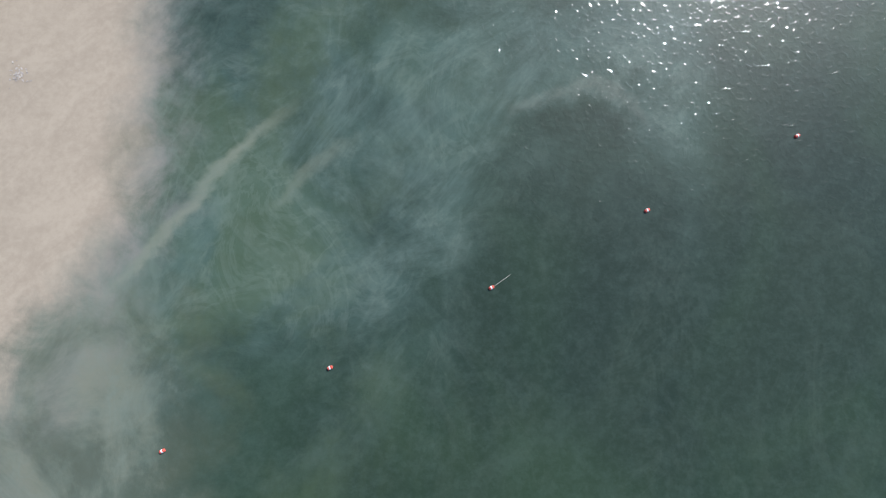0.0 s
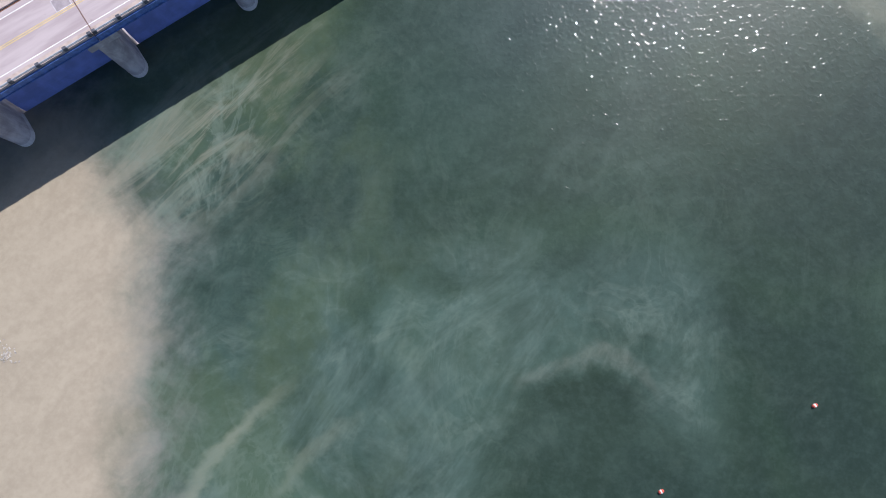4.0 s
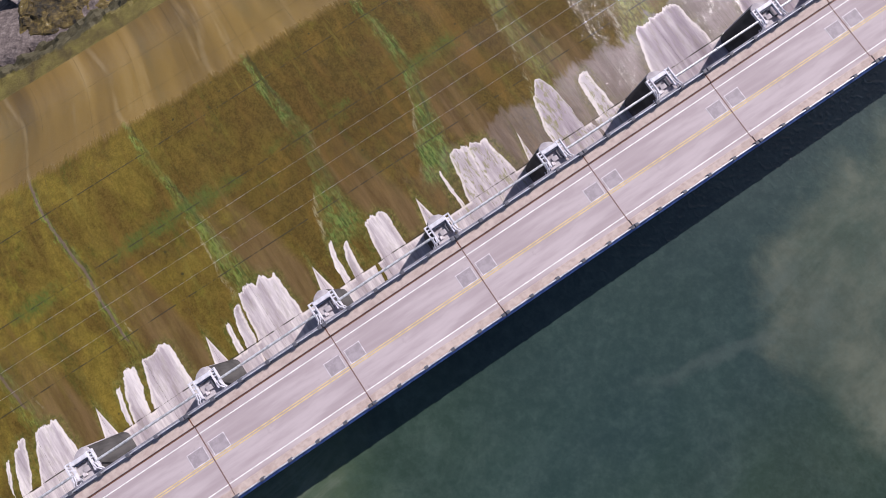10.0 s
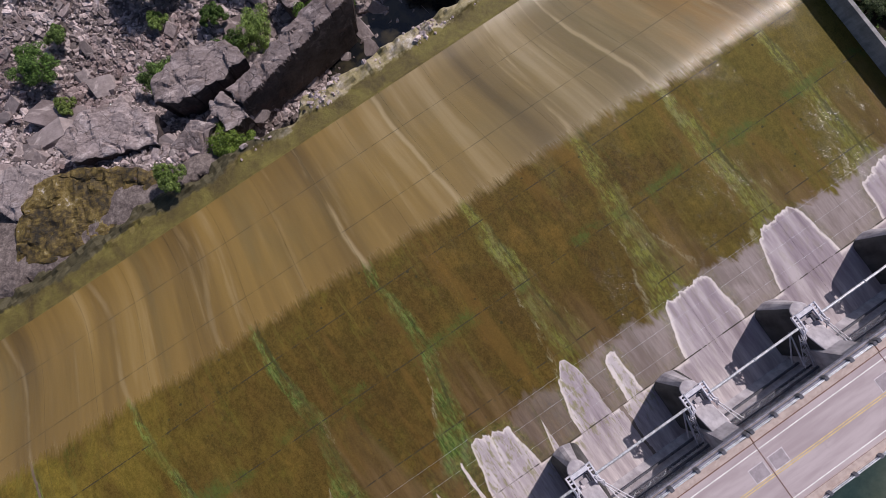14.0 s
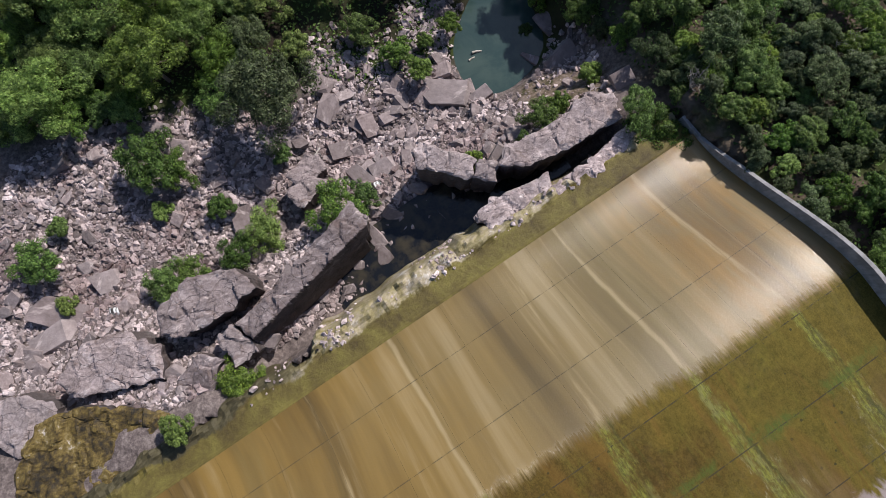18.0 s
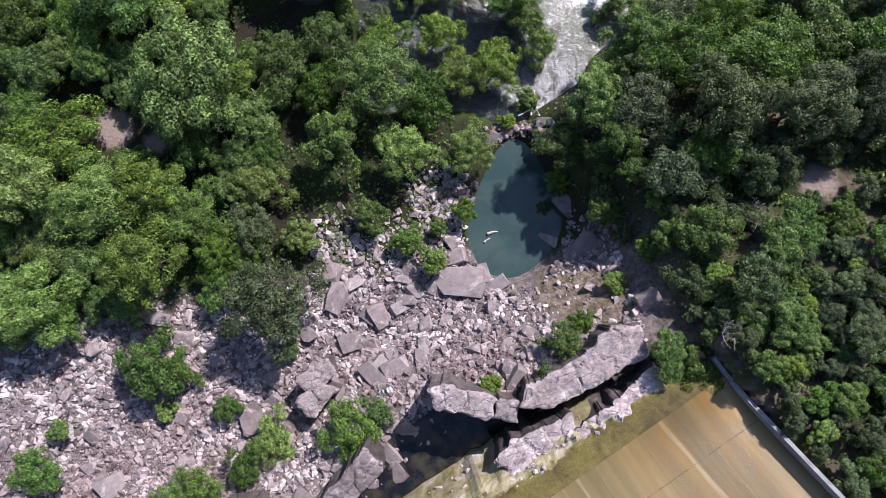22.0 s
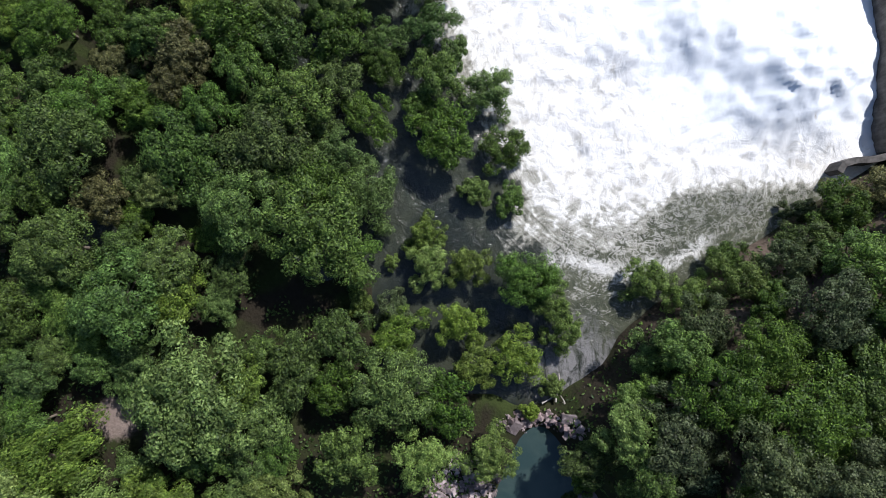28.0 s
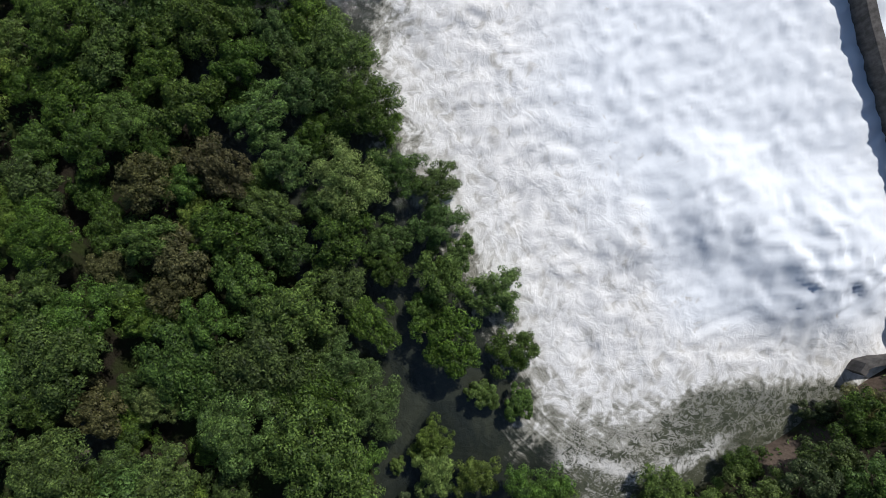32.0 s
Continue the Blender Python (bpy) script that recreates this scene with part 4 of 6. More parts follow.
def ground_z(x, y):
    u, v = to_uv(x, y)
    n = noise.fractal(Vector((x * 0.03, y * 0.03, 0.3)), 1.0, 2.0, 4)
    east = smooth(u, 42, 66)
    drop = smooth(v, 193, 240) * (1 - east) + smooth(v, 188, 228) * east
    slope = -22.5 - 24.0 * drop - 1.6 * smooth(v, 262, 285)
    hill = -2.5 - 0.27 * (max(v, 125) - 125) - 14 * smooth(v, 238, 262)
    t = smooth(u, 166, 182)
    if v < 192:
        t = 1.0 if u > 170 else 0.0
    far = smooth(math.hypot(x, y - 250), 260, 700) * 25
    z = slope * (1 - t) + hill * t + n * (1.1 + 1.6 * t) + far
    cleft = trench_depth(u, v)
    z = z * (1 - cleft) + min(z, -36.5 + 2.5 * smooth(u, 98, 76)) * cleft
    # pool basin
    z -= 5 * (1 - smooth(pool_rim(x, y), 0.7, 1.08))
    if v < 190 and u < 170:
        z = -30 + 27.0 * smooth(u, -63, -70)
    if v < 92:
        z = -14
    # plunge basin, flooded thicket and side stream
    if y > 296:
        z -= 7 * smooth(min(x + (y - 377) * 0.5 + 8, (y - (336 + (x - 30) * 0.5)) * 0.8, 100 - 17 * smooth(y, 398, 408) - x), -6, 4)
        wet = smooth(min(x + 37, 20 - x, y - (306 - 3.0 * smooth(x, -10, -4)), 356 - y), -1, 4)
        wet = max(wet, smooth(min(x + 38 + 0.06 * (y - 340), -28 - x, 410 - y, y - 318), -1, 2.5))
        z -= 3.4 * wet * smooth(z, -42, -45)
    return z


ground = new("ground", grid_mesh("ground", span_values((-2500, -200, 230), (-200, -125, 15), (-125, 110, 1.3), (110, 180, 10), (180, 2500, 230)),
                                 span_values((-2500, -100, 240), (-100, 120, 20), (120, 170, 4), (170, 440, 1.3), (440, 520, 8), (520, 2700, 220)), ground_z, GROUND))
tagged(ground, "rubble-strewn gorge floor with soil and grass", "ground", kind="structure")
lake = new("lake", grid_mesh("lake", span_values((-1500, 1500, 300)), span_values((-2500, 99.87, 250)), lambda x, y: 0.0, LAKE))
lake.matrix_world = DAM
# keep the water pattern in the world's own axes
lake.data.transform(DAM)
lake.matrix_world = Matrix.Identity(4)
tagged(lake, "murky green lake water with pale silt plumes", "water", kind="structure")
def river_z(x, y):
    inside = smooth(min(x + 1 + 0.55 * max(0, y - 358), (y - 347 - 9 * smooth(x, 22, 40)) * (0.9 + 1.6 * smooth(x, 24, 40))), 0, 16)
    bend = noise.noise_vector(Vector((x * 0.06, y * 0.06, 30))) * 5.0
    p, q = 0.83 * x + 0.55 * y + bend.x, 0.83 * y - 0.55 * x + bend.y
    chop = 0.7 * noise.fractal(Vector((p * 0.17, q * 0.23, 2)), 0.8, 2.1, 4) + 0.35 * (1 - abs(noise.noise(Vector((p * 0.3, q * 0.42, 4)))) * 2)
    billow = 1 - abs(noise.fractal(Vector((p * 0.09, q * 0.09, 7)), 1.1, 2.0, 3))
    puff = 1 - abs(noise.fractal(Vector((p * 0.19, q * 0.19, 17)), 0.9, 2.0, 3))
    spray = smooth(math.hypot((x - 65) / 25, (y - 384) / 24), 1.0, 0.1) * 7.5 + smooth(math.hypot((x - 40) / 18, (y - 398) / 18), 1.0, 0.2) * 4.5
    spray += smooth(math.hypot((x - 24) / 12, (y - 390) / 10), 1.0, 0.2) * 2.0
    return -48.8 + inside * (chop * (1 - 0.6 * smooth(spray, 1, 5)) + 0.8 * noise.noise(Vector((p * 0.05, q * 0.05, 5))) + spray * (0.35 + 0.4 * billow + 0.3 * puff))


river = new("river", grid_mesh("river", span_values((-180, -60, 8), (-60, 110, 0.9), (110, 200, 8)), span_values((285, 320, 4), (320, 450, 0.9), (450, 560, 8)), river_z, RIVER))
tagged(river, "churning white water with brown-green margins", "water", kind="structure")
pool = new("pool", grid_mesh("pool", [-16, 22], [258, 303], lambda x, y: -47.4, POOL))
tagged(pool, "still green rock pool", "water", kind="structure")
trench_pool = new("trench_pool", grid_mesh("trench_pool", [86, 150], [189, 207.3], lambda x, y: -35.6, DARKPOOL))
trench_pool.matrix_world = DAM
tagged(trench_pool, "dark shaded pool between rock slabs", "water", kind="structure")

apron = new("spillway", grid_mesh("spillway", span_values((-62, 169.5, 5)), span_values((100.2, 147, 4), (147, 184, 1)), lambda u, v: apron_z(v) - 0.04, JOINTFILL))
apron.matrix_world = DAM
tagged(apron, "wet concrete spillway with algae and pale dry tongues", "spillway", kind="structure")
us = [-62.0] + [JOINT0 + SPAN / 2 * k for k in range(-6, 16)] + [169.5]
vs = [100.2, 111.3, 124.0, 136.7, 149.4, 162.1, 174.8, 184.0]
for u0, u1 in zip(us, us[1:]):
    bay = min(7, max(-4, math.floor(((u0 + u1) / 2 - JOINT0) / SPAN)))
    for v0, v1 in zip(vs, vs[1:]):
        rows = [v0 + 0.012] + [v0 + (v1 - v0) * k / 12 for k in range(1, 12)] + [v1 - 0.012]
        ob = new("concrete_panel", grid_mesh("concrete_panel", [u0 + 0.012, (u0 + u1) / 2, u1 - 0.012], rows, lambda u, v: apron_z(v), APRONS[bay]))
        ob.parent = apron


def ledge_z(u, v):
    edge = 190.2 + 2.6 * noise.noise(Vector((u * 0.07, 3, 0))) + 1.5 * noise.noise(Vector((u * 0.22, 5, 0))) + 1.5 * smooth(u, 60, 30)
    edge += 1.6 * smooth(u, 76, 84) * smooth(u, 128, 118)
    rough = 1.0 * noise.fractal(Vector((u * 0.35, v * 0.35, 0)), 0.8, 2.0, 4) * smooth(v, 187.5, 189.5)
    return TOE - 0.5 - 0.1 * (v - 184) + rough - 16 * smooth(v, edge, edge + 4.6) - 0.5 * smooth(v, 184, 184.6)


lip = new("toe_ledge", grid_mesh("toe_ledge", span_values((-62, 168.9, 1.0)), span_values((183.9, 196.5, 0.5)), ledge_z, LEDGE, False))
lip.matrix_world = DAM
tagged(lip, "mossy wet ledge along the spillway toe", "ledge", kind="structure")


def wall_top(v):
    return apron_z(v) + 3.4 - 3.0 * smooth(v, 172, 187)


def training_wall():
    bm = bmesh.new()
    vs = span_values((106, 188, 2))
    rows = []
    for v in vs:
        zt, zb = wall_top(v), apron_z(min(v, 184)) - 3
        rows.append([bm.verts.new((u, v, z)) for u, z in ((169.3, zb), (169.3, zt), (170.0, zt), (170.0, zb))])
    for a, b in zip(rows, rows[1:]):
        for i in range(4):
            j = (i + 1) % 4
            bm.faces.new((a[i], a[j], b[j], b[i]))
    bm.faces.new(rows[0])
    bm.faces.new(rows[-1][::-1])
    bmesh.ops.recalc_face_normals(bm, faces=bm.faces)
    ob = new("wall_east", mesh_of("wall_east", bm, WALLC))
    ob.matrix_world = DAM
    return tagged(ob, "curved grey concrete training wall", "wall", kind="structure")


training_wall()

# ---- bridge ----
bridge = thing("bridge", "two-lane concrete road bridge over the dam gates", "bridge", kind="structure")
ROADZ = 13.45
POST = SPAN / 5


def shared(name, bm, material):
    return mesh_of(name, bm, material)


def rails(v, side):
    """Two steel rails on a low concrete upstand, for one span from u = 0."""
    h = 0.82 if side > 0 else 0.5
    # downstream upstand in darker slate, its shade put into the colour
    return [("upstand", box(0.08, SPAN - 0.08, v - 0.17, v + 0.17, ROADZ + 0.2, ROADZ + h - 0.2, 0.03), LILACSLATE if side > 0 else KERB),
            ("rail", rod((0.1, v, ROADZ + h), (SPAN - 0.1, v, ROADZ + h), 0.07, 8), STEEL),
            ("rail", rod((0.1, v - 0.04, ROADZ + h + 0.24), (SPAN - 0.1, v - 0.04, ROADZ + h + 0.24), 0.08, 8), STEEL)]


span_parts = [("deck_slab", box(0.07, SPAN - 0.07, 94.0, 105.5, ROADZ - 0.35, ROADZ), DECK),
              ("kerb", box(0.07, SPAN - 0.07, 93.62, 94.85, ROADZ - 0.345, ROADZ + 0.22, 0.03), KERB),
              ("walkway", box(0.07, SPAN - 0.07, 104.15, 105.9, ROADZ - 0.345, ROADZ + 0.24, 0.03), KERB),
              ("gutter_strip", box(0.07, SPAN - 0.07, 103.92, 104.13, ROADZ - 0.1, ROADZ + 0.012), RUST),
              ("edge_line", box(0.07, SPAN - 0.07, 95.48, 95.64, ROADZ - 0.01, ROADZ + 0.006), WHITE),
              ("edge_line", box(0.07, SPAN - 0.07, 102.92, 103.08, ROADZ - 0.01, ROADZ + 0.006), WHITE),
              ("centre_line", box(0.07, SPAN - 0.07, 99.02, 99.16, ROADZ - 0.01, ROADZ + 0.006), YELLOW),
              ("centre_line", box(0.07, SPAN - 0.07, 99.32, 99.46, ROADZ - 0.01, ROADZ + 0.006), YELLOW),
              ("joint_plate", box(-0.075, 0.075, 93.9, 103.9, ROADZ - 0.3, ROADZ + 0.01), JOINTBROWN),
              ("joint_plate", box(-0.06, 0.06, 104.2, 105.85, ROADZ - 0.3, ROADZ + 0.25), RUST),
              ("fascia_girder", box(0.07, SPAN - 0.07, 93.34, 93.6, ROADZ - 0.75, ROADZ + 0.1, 0.02), BLUE),
              ("fascia_flange", box(0.07, SPAN - 0.07, 93.18, 93.72, ROADZ - 0.83, ROADZ - 0.75), BLUE),
              ("fascia_beam", box(0.07, SPAN - 0.07, 105.92, 106.1, ROADZ - 0.4, ROADZ + 0.1, 0.02), LILACSLATE)]
span_parts += rails(93.78, -1) + rails(105.72, 1)
for v in (96.5, 100.0, 103.4):
    span_parts.append(("girder", box(0.07, SPAN - 0.07, v - 0.15, v + 0.15, ROADZ - 1.8, ROADZ - 0.36), NAVY))
for i in range(6):
    u = min(max(i * POST, 0.35), SPAN - 0.35)
    span_parts.append(("rail_post", box(u - 0.28, u + 0.28, 93.56, 94.0, ROADZ + 0.2, ROADZ + 0.86, 0.04), SLATE))
    span_parts.append(("rail_post", box(u - 0.28, u + 0.28, 105.45, 105.97, ROADZ + 0.2, ROADZ + 1.2, 0.04), SLATE))


def hatch(u0, u1):
    """A square access hatch let into the road beside each joint."""
    bm = bmesh.new()
    for a, b, c, d in ((u0, u1, 99.5, 99.6), (u0, u1, 101.45, 101.55), (u0, u0 + 0.1, 99.6, 101.45), (u1 - 0.1, u1, 99.6, 101.45)):
        box(a, b, c, d, ROADZ - 0.01, ROADZ + 0.014, 0.0, bm)
    return bm


span_parts += [("hatch_frame", hatch(0.35, 2.75), FRAMING), ("hatch_cover", box(0.45, 2.65, 99.6, 101.43, ROADZ - 0.01, ROADZ + 0.007), PLATE),
               ("hatch_frame", hatch(SPAN - 2.75, SPAN - 0.35), FRAMING), ("hatch_cover", box(SPAN - 2.65, SPAN - 0.45, 99.6, 101.43, ROADZ - 0.01, ROADZ + 0.007), PLATE)]
span_meshes = [(name, shared(name, bm, material)) for name, bm, material in span_parts]
for k in range(-3, 8):
    slab_part = upstand = None
    for name, me in span_meshes:
        if name in ("edge_line", "centre_line", "gutter_strip", "joint_plate", "hatch_frame", "hatch_cover"):
            part(name, me, None, slab_part)
        elif name == "rail":
            part(name, me, None, upstand)
        else:
            ob = part(name, me, None, bridge)
            ob.matrix_basis = Matrix.Translation((JOINT0 + k * SPAN, 0, 0))
            slab_part = ob if name == "deck_slab" else slab_part
            upstand = ob if name == "upstand" else upstand

# ---- piers, gates and hoists ----
TOP = 3.6


def pier_shaft(w=1.6, end=104.4, z0=-12.0, z1=10.6):
    """Upright pier with a round nose under the road."""
    out = [(-w - 0.45, end), (-w - 0.45, 96.5)]
    out += [(-w * math.cos(i * math.pi / 12) - 0.45, 96.5 - (w + 0.35) * math.sin(i * math.pi / 12)) for i in range(1, 12)]
    return prism((out + [(w - 0.45, 96.5), (w - 0.45, end)])[::-1], z0, z1)


def pier_tail():
    """The low downstream end, whose top dips to a rounded tail."""
    bm = bmesh.new()
    rows = []
    for i in range(25):
        v = 103.0 + i * 8.6 / 24
        w = 1.5 if v < 110.1 else 1.5 * math.sqrt(max(0.0, 1 - ((v - 110.1) / 1.52) ** 2))
        w = max(w, 0.12)
        zt = TOP - 0.5 * smooth(v, 110.2, 111.6) + 4.6 * max(0.0, (107.4 - v) / 5.4) ** 1.4
        rows.append([bm.verts.new((x, v, z)) for x, z in ((-w - 1.3 * w / 1.5, -6), (-w, zt - 0.12), (-w + 0.1, zt), (w - 0.1, zt), (w, zt - 0.12), (w + 1.3 * w / 1.5, -6))])
    for a, b in zip(rows, rows[1:]):
        for i in range(5):
            bm.faces.new((a[i], a[i + 1], b[i + 1], b[i]))
    bm.faces.new(rows[0])
    bm.faces.new(rows[-1][::-1])
    bmesh.ops.recalc_face_normals(bm, faces=bm.faces)
    return bm


def hoist_side(u):
    """One end frame of a hoist: two rails with rungs."""
    bm = bmesh.new()
    for d in (-0.36, 0.36):
        box(u + d - 0.12, u + d + 0.12, 107.5, 110.5, TOP + 0.5, TOP + 0.95, 0.03, bm)
    for v in (107.65, 108.5, 109.35, 109.85, 110.4):
        box(u - 0.36, u + 0.36, v - 0.1, v + 0.1, TOP + 0.62, TOP + 0.85, 0.0, bm)
    return bm


def bent_hose(u, side, low):
    """A pale hose that leaves an end frame and bends down along the pier."""
    bm = bmesh.new()
    points = [(u, 108.4, TOP + 1.05), (u + side * 0.12, 107.7, TOP + 1.0), (u + side * 0.5, 107.2, TOP + 0.8), (u + side * 0.35, 106.5, TOP + 0.3), (u + side * 0.7, 105.7, low)]
    for p, q in zip(points, points[1:]):
        rod(p, q, 0.085, 7, bm)
    return bm


def lattice(a, b, width, n, r, bm=None):
    """A flat lattice of two chords and crossing laces between a and b."""
    bm = bm or bmesh.new()
    a, b = Vector(a), Vector(b)
    side = Vector(width)
    rod(a - side, b - side, r, 5, bm)
    rod(a + side, b + side, r, 5, bm)
    for i in range(n):
        p, q = a.lerp(b, i / n), a.lerp(b, (i + 1) / n)
        s = side if i % 2 else -side
        rod(p - s, q + s, r * 0.7, 4, bm)
        rod(q - side, q + side, r * 0.7, 4, bm)
    return bm


pier = thing("pier", "grey concrete spillway pier with rounded nose and low tail", "pier", group="gate piers")
part("shaft", pier_shaft(), PIER, pier)
part("waterline_band", pier_shaft(1.62, 99.6, -2.0, 0.9), BLEACHED, pier, "pale bleached band at the waterline")
part("cap", box(-2.4, 2.4, 93.9, 104.8, 10.6, 12.2, 0.08), PIER, pier)
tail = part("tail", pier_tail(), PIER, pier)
# sides in near-black concrete: stain, with their shade put into the colour
tail.data.materials.append(DARKSIDE)
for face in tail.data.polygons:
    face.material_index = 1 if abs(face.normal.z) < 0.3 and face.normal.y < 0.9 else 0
hoist = thing("gate_hoist", "white steel gate hoist frame open towards the road", "hoist", group="gate hoists")
for u in (-1.75, 1.75):
    part("end_frame", hoist_side(u), LILAC, hoist)
    for v in (107.9, 110.1):
        part("leg", box(u * 0.75 - 0.12, u * 0.75 + 0.12, v - 0.12, v + 0.12, TOP - 0.5, TOP + 0.62), SLATE, hoist)
part("cross_beam", box(-1.27, 1.27, 109.75, 110.4, TOP + 0.5, TOP + 0.95, 0.04), LILAC, hoist)
# navy plate added to give the shade of the recess under the beam
part("back_plate", box(-1.22, 1.22, 109.5, 109.72, TOP + 0.02, TOP + 0.7), NAVY, hoist, "dark plate in place of the shaded recess")
part("gear_box", box(-0.55, 0.55, 108.0, 108.8, TOP + 0.02, TOP + 0.35, 0.05), PIER, hoist, "pale grey block")
part("gear_cover", box(-0.95, -0.35, 107.6, 108.2, TOP + 0.02, TOP + 0.3, 0.05), FRAMING, hoist)
part("motor", rod((0.75, 108.0, TOP + 0.3), (0.75, 109.2, TOP + 0.3), 0.24, 12), SLATE, hoist)
for u, side in ((-1.9, -1), (-1.55, -1), (1.6, 1), (1.95, 1)):
    part("hose", bent_hose(u, side, TOP - 0.9), LILAC, hoist)
for d in (0.0, 0.55):
    part("stay", rod((1.6 + d * 0.5, 107.7, TOP + 0.6), (4.2 + d, 101.4, 1.9), 0.1, 6), LILAC, hoist)
part("lattice_leg", lattice((-2.0, 107.6, TOP + 0.2), (-2.6, 101.6, 0.6), (0.55, 0.1, 0), 6, 0.07), LILAC, hoist)
part("lattice_leg", lattice((-2.0, 107.6, TOP + 0.2), (-2.3, 101.6, 1.9), (0.2, 0.1, 0), 6, 0.06), LILAC, hoist)
conduit = thing("conduit_pipe", "bright metal conduit pipe spanning between two gate hoists", "pipe", group="hoist conduits")
part("pipe", rod((1.9, 108.6, TOP + 0.75), (SPAN - 1.9, 108.6, TOP + 0.75), 0.2, 12), STEEL, conduit)
for u in (2.1, SPAN / 2, SPAN - 2.1):
    part("collar", rod((u - 0.12, 108.6, TOP + 0.75), (u + 0.12, 108.6, TOP + 0.75), 0.29, 12), STEEL, conduit)
truss = thing("truss_walkway", "grey steel lattice walkway below the road", "truss", group="truss walkways")
part("truss_side", lattice((1.7, 100.2, 0.9), (SPAN - 1.7, 100.2, 0.9), (0, 0, 0.8), 12, 0.07), STEEL, truss)
part("truss_side", lattice((1.7, 101.4, 0.9), (SPAN - 1.7, 101.4, 0.9), (0, 0, 0.8), 12, 0.07), STEEL, truss)
part("floor_lattice", lattice((1.7, 100.8, 0.15), (SPAN - 1.7, 100.8, 0.15), (0, 0.55, 0), 12, 0.06), STEEL, truss)
part("top_lattice", lattice((1.7, 100.8, 1.65), (SPAN - 1.7, 100.8, 1.65), (0, 0.55, 0), 12, 0.06), STEEL, truss)


def gate_skin(outer=8.0, inner=7.85):
    bm = bmesh.new()
    rows = []
    for i in range(13):
        a = radians(-42 + i * 6.5)
        rows.append([bm.verts.new((u, 107.9 - r * math.cos(a), 0.6 + r * math.sin(a))) for u, r in ((1.7, outer), (SPAN - 1.7, outer), (SPAN - 1.7, inner), (1.7, inner))])
    for a, b in zip(rows, rows[1:]):
        for i in range(4):
            bm.faces.new((a[i], a[(i + 1) % 4], b[(i + 1) % 4], b[i]))
    bmesh.ops.recalc_face_normals(bm, faces=bm.faces)
    return bm


gate = thing("radial_gate", "closed blue steel radial spillway gate", "gate", group="radial gates")
skin = part("skin_plate", gate_skin(), SKIN, gate)
# added plate that stands in for the pale sloped crest below the gate
part("back_plate", gate_skin(7.83, 7.75), PIER, gate, "pale grey added plate in place of the concrete crest")
for h in (-2.6, 0.4, 2.0):
    part("rib_beam", box(1.75, SPAN - 1.75, 101.3, 101.6, h, h + 0.3), SLATE, skin)
for u in (3.0, SPAN - 3.0):
    for h in (-2.5, 0.5):
        part("arm", rod((u, 101.9, h), (1.8 if u < 9 else SPAN - 1.8, 107.4, 0.6), 0.13, 6), LILAC, gate)
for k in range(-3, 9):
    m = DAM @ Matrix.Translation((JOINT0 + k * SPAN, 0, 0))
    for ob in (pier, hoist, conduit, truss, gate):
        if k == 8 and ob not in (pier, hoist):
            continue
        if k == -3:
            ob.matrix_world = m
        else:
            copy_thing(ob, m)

# ---- overhead cables, buoys, flotsam ----
for v in (120.2, 123.1, 125.7):
    bm = bmesh.new()
    rings = []
    for i in range(33):
        s = i / 32
        rings.append([bm.verts.new((-160 + 440 * s, v + 0.009 * math.cos(a * 1.2566), 19.5 - 16 * s * (1 - s) + 0.009 * math.sin(a * 1.2566))) for a in range(5)])
    for p, q in zip(rings, rings[1:]):
        for a in range(5):
            bm.faces.new((p[a], p[a - 1], q[a - 1], q[a]))
    ob = new("overhead_cable", mesh_of("overhead_cable", bm, STEEL))
    ob.matrix_world = DAM
    tagged(ob, "thin bright overhead cable stretched along the dam", "cable", group="overhead cables")


def buoy_float():
    bm = bmesh.new()
    prof = [(0.0, -0.45), (0.16, -0.43), (0.26, -0.32), (0.28, 0.0), (0.26, 0.32), (0.16, 0.43), (0.0, 0.45)]
    vs = [bm.verts.new((x, 0, z)) for x, z in prof]
    for a, b in zip(vs, vs[1:]):
        bm.edges.new((a, b))
    bmesh.ops.spin(bm, geom=bm.verts[:] + bm.edges[:], cent=(0, 0, 0), axis=(0, 0, 1), angle=2 * math.pi, steps=14)
    bmesh.ops.remove_doubles(bm, verts=bm.verts, dist=0.002)
    bmesh.ops.rotate(bm, verts=bm.verts, cent=(0, 0, 0), matrix=Matrix.Rotation(math.pi / 2, 3, "Y"))
    bmesh.ops.recalc_face_normals(bm, faces=bm.faces)
    return bm


buoy = thing("buoy", "red and white float on the lake", "buoy", group="buoy line")
float_part = part("float", buoy_float(), RED, buoy)
part("band", rod((-0.11, 0, 0), (0.11, 0, 0), 0.295, 14), WHITE, float_part, "white painted band")
for i in range(9):
    m = Matrix.Translation((6.93 + 23.25 * (i - 4), 4.73 + 12.27 * (i - 4), 0.07)) @ Matrix.Rotation(radians(27.5), 4, "Z")
    ob = buoy if i == 0 else copy_thing(buoy, m)
    if i == 4:
        part("rope", rod((0.3, 0, -0.04), (3.4, 0.5, -0.04), 0.03, 5), ROPE, ob, "loose pale rope")
    if i == 0:
        buoy.matrix_world = m

# ---- trees ----


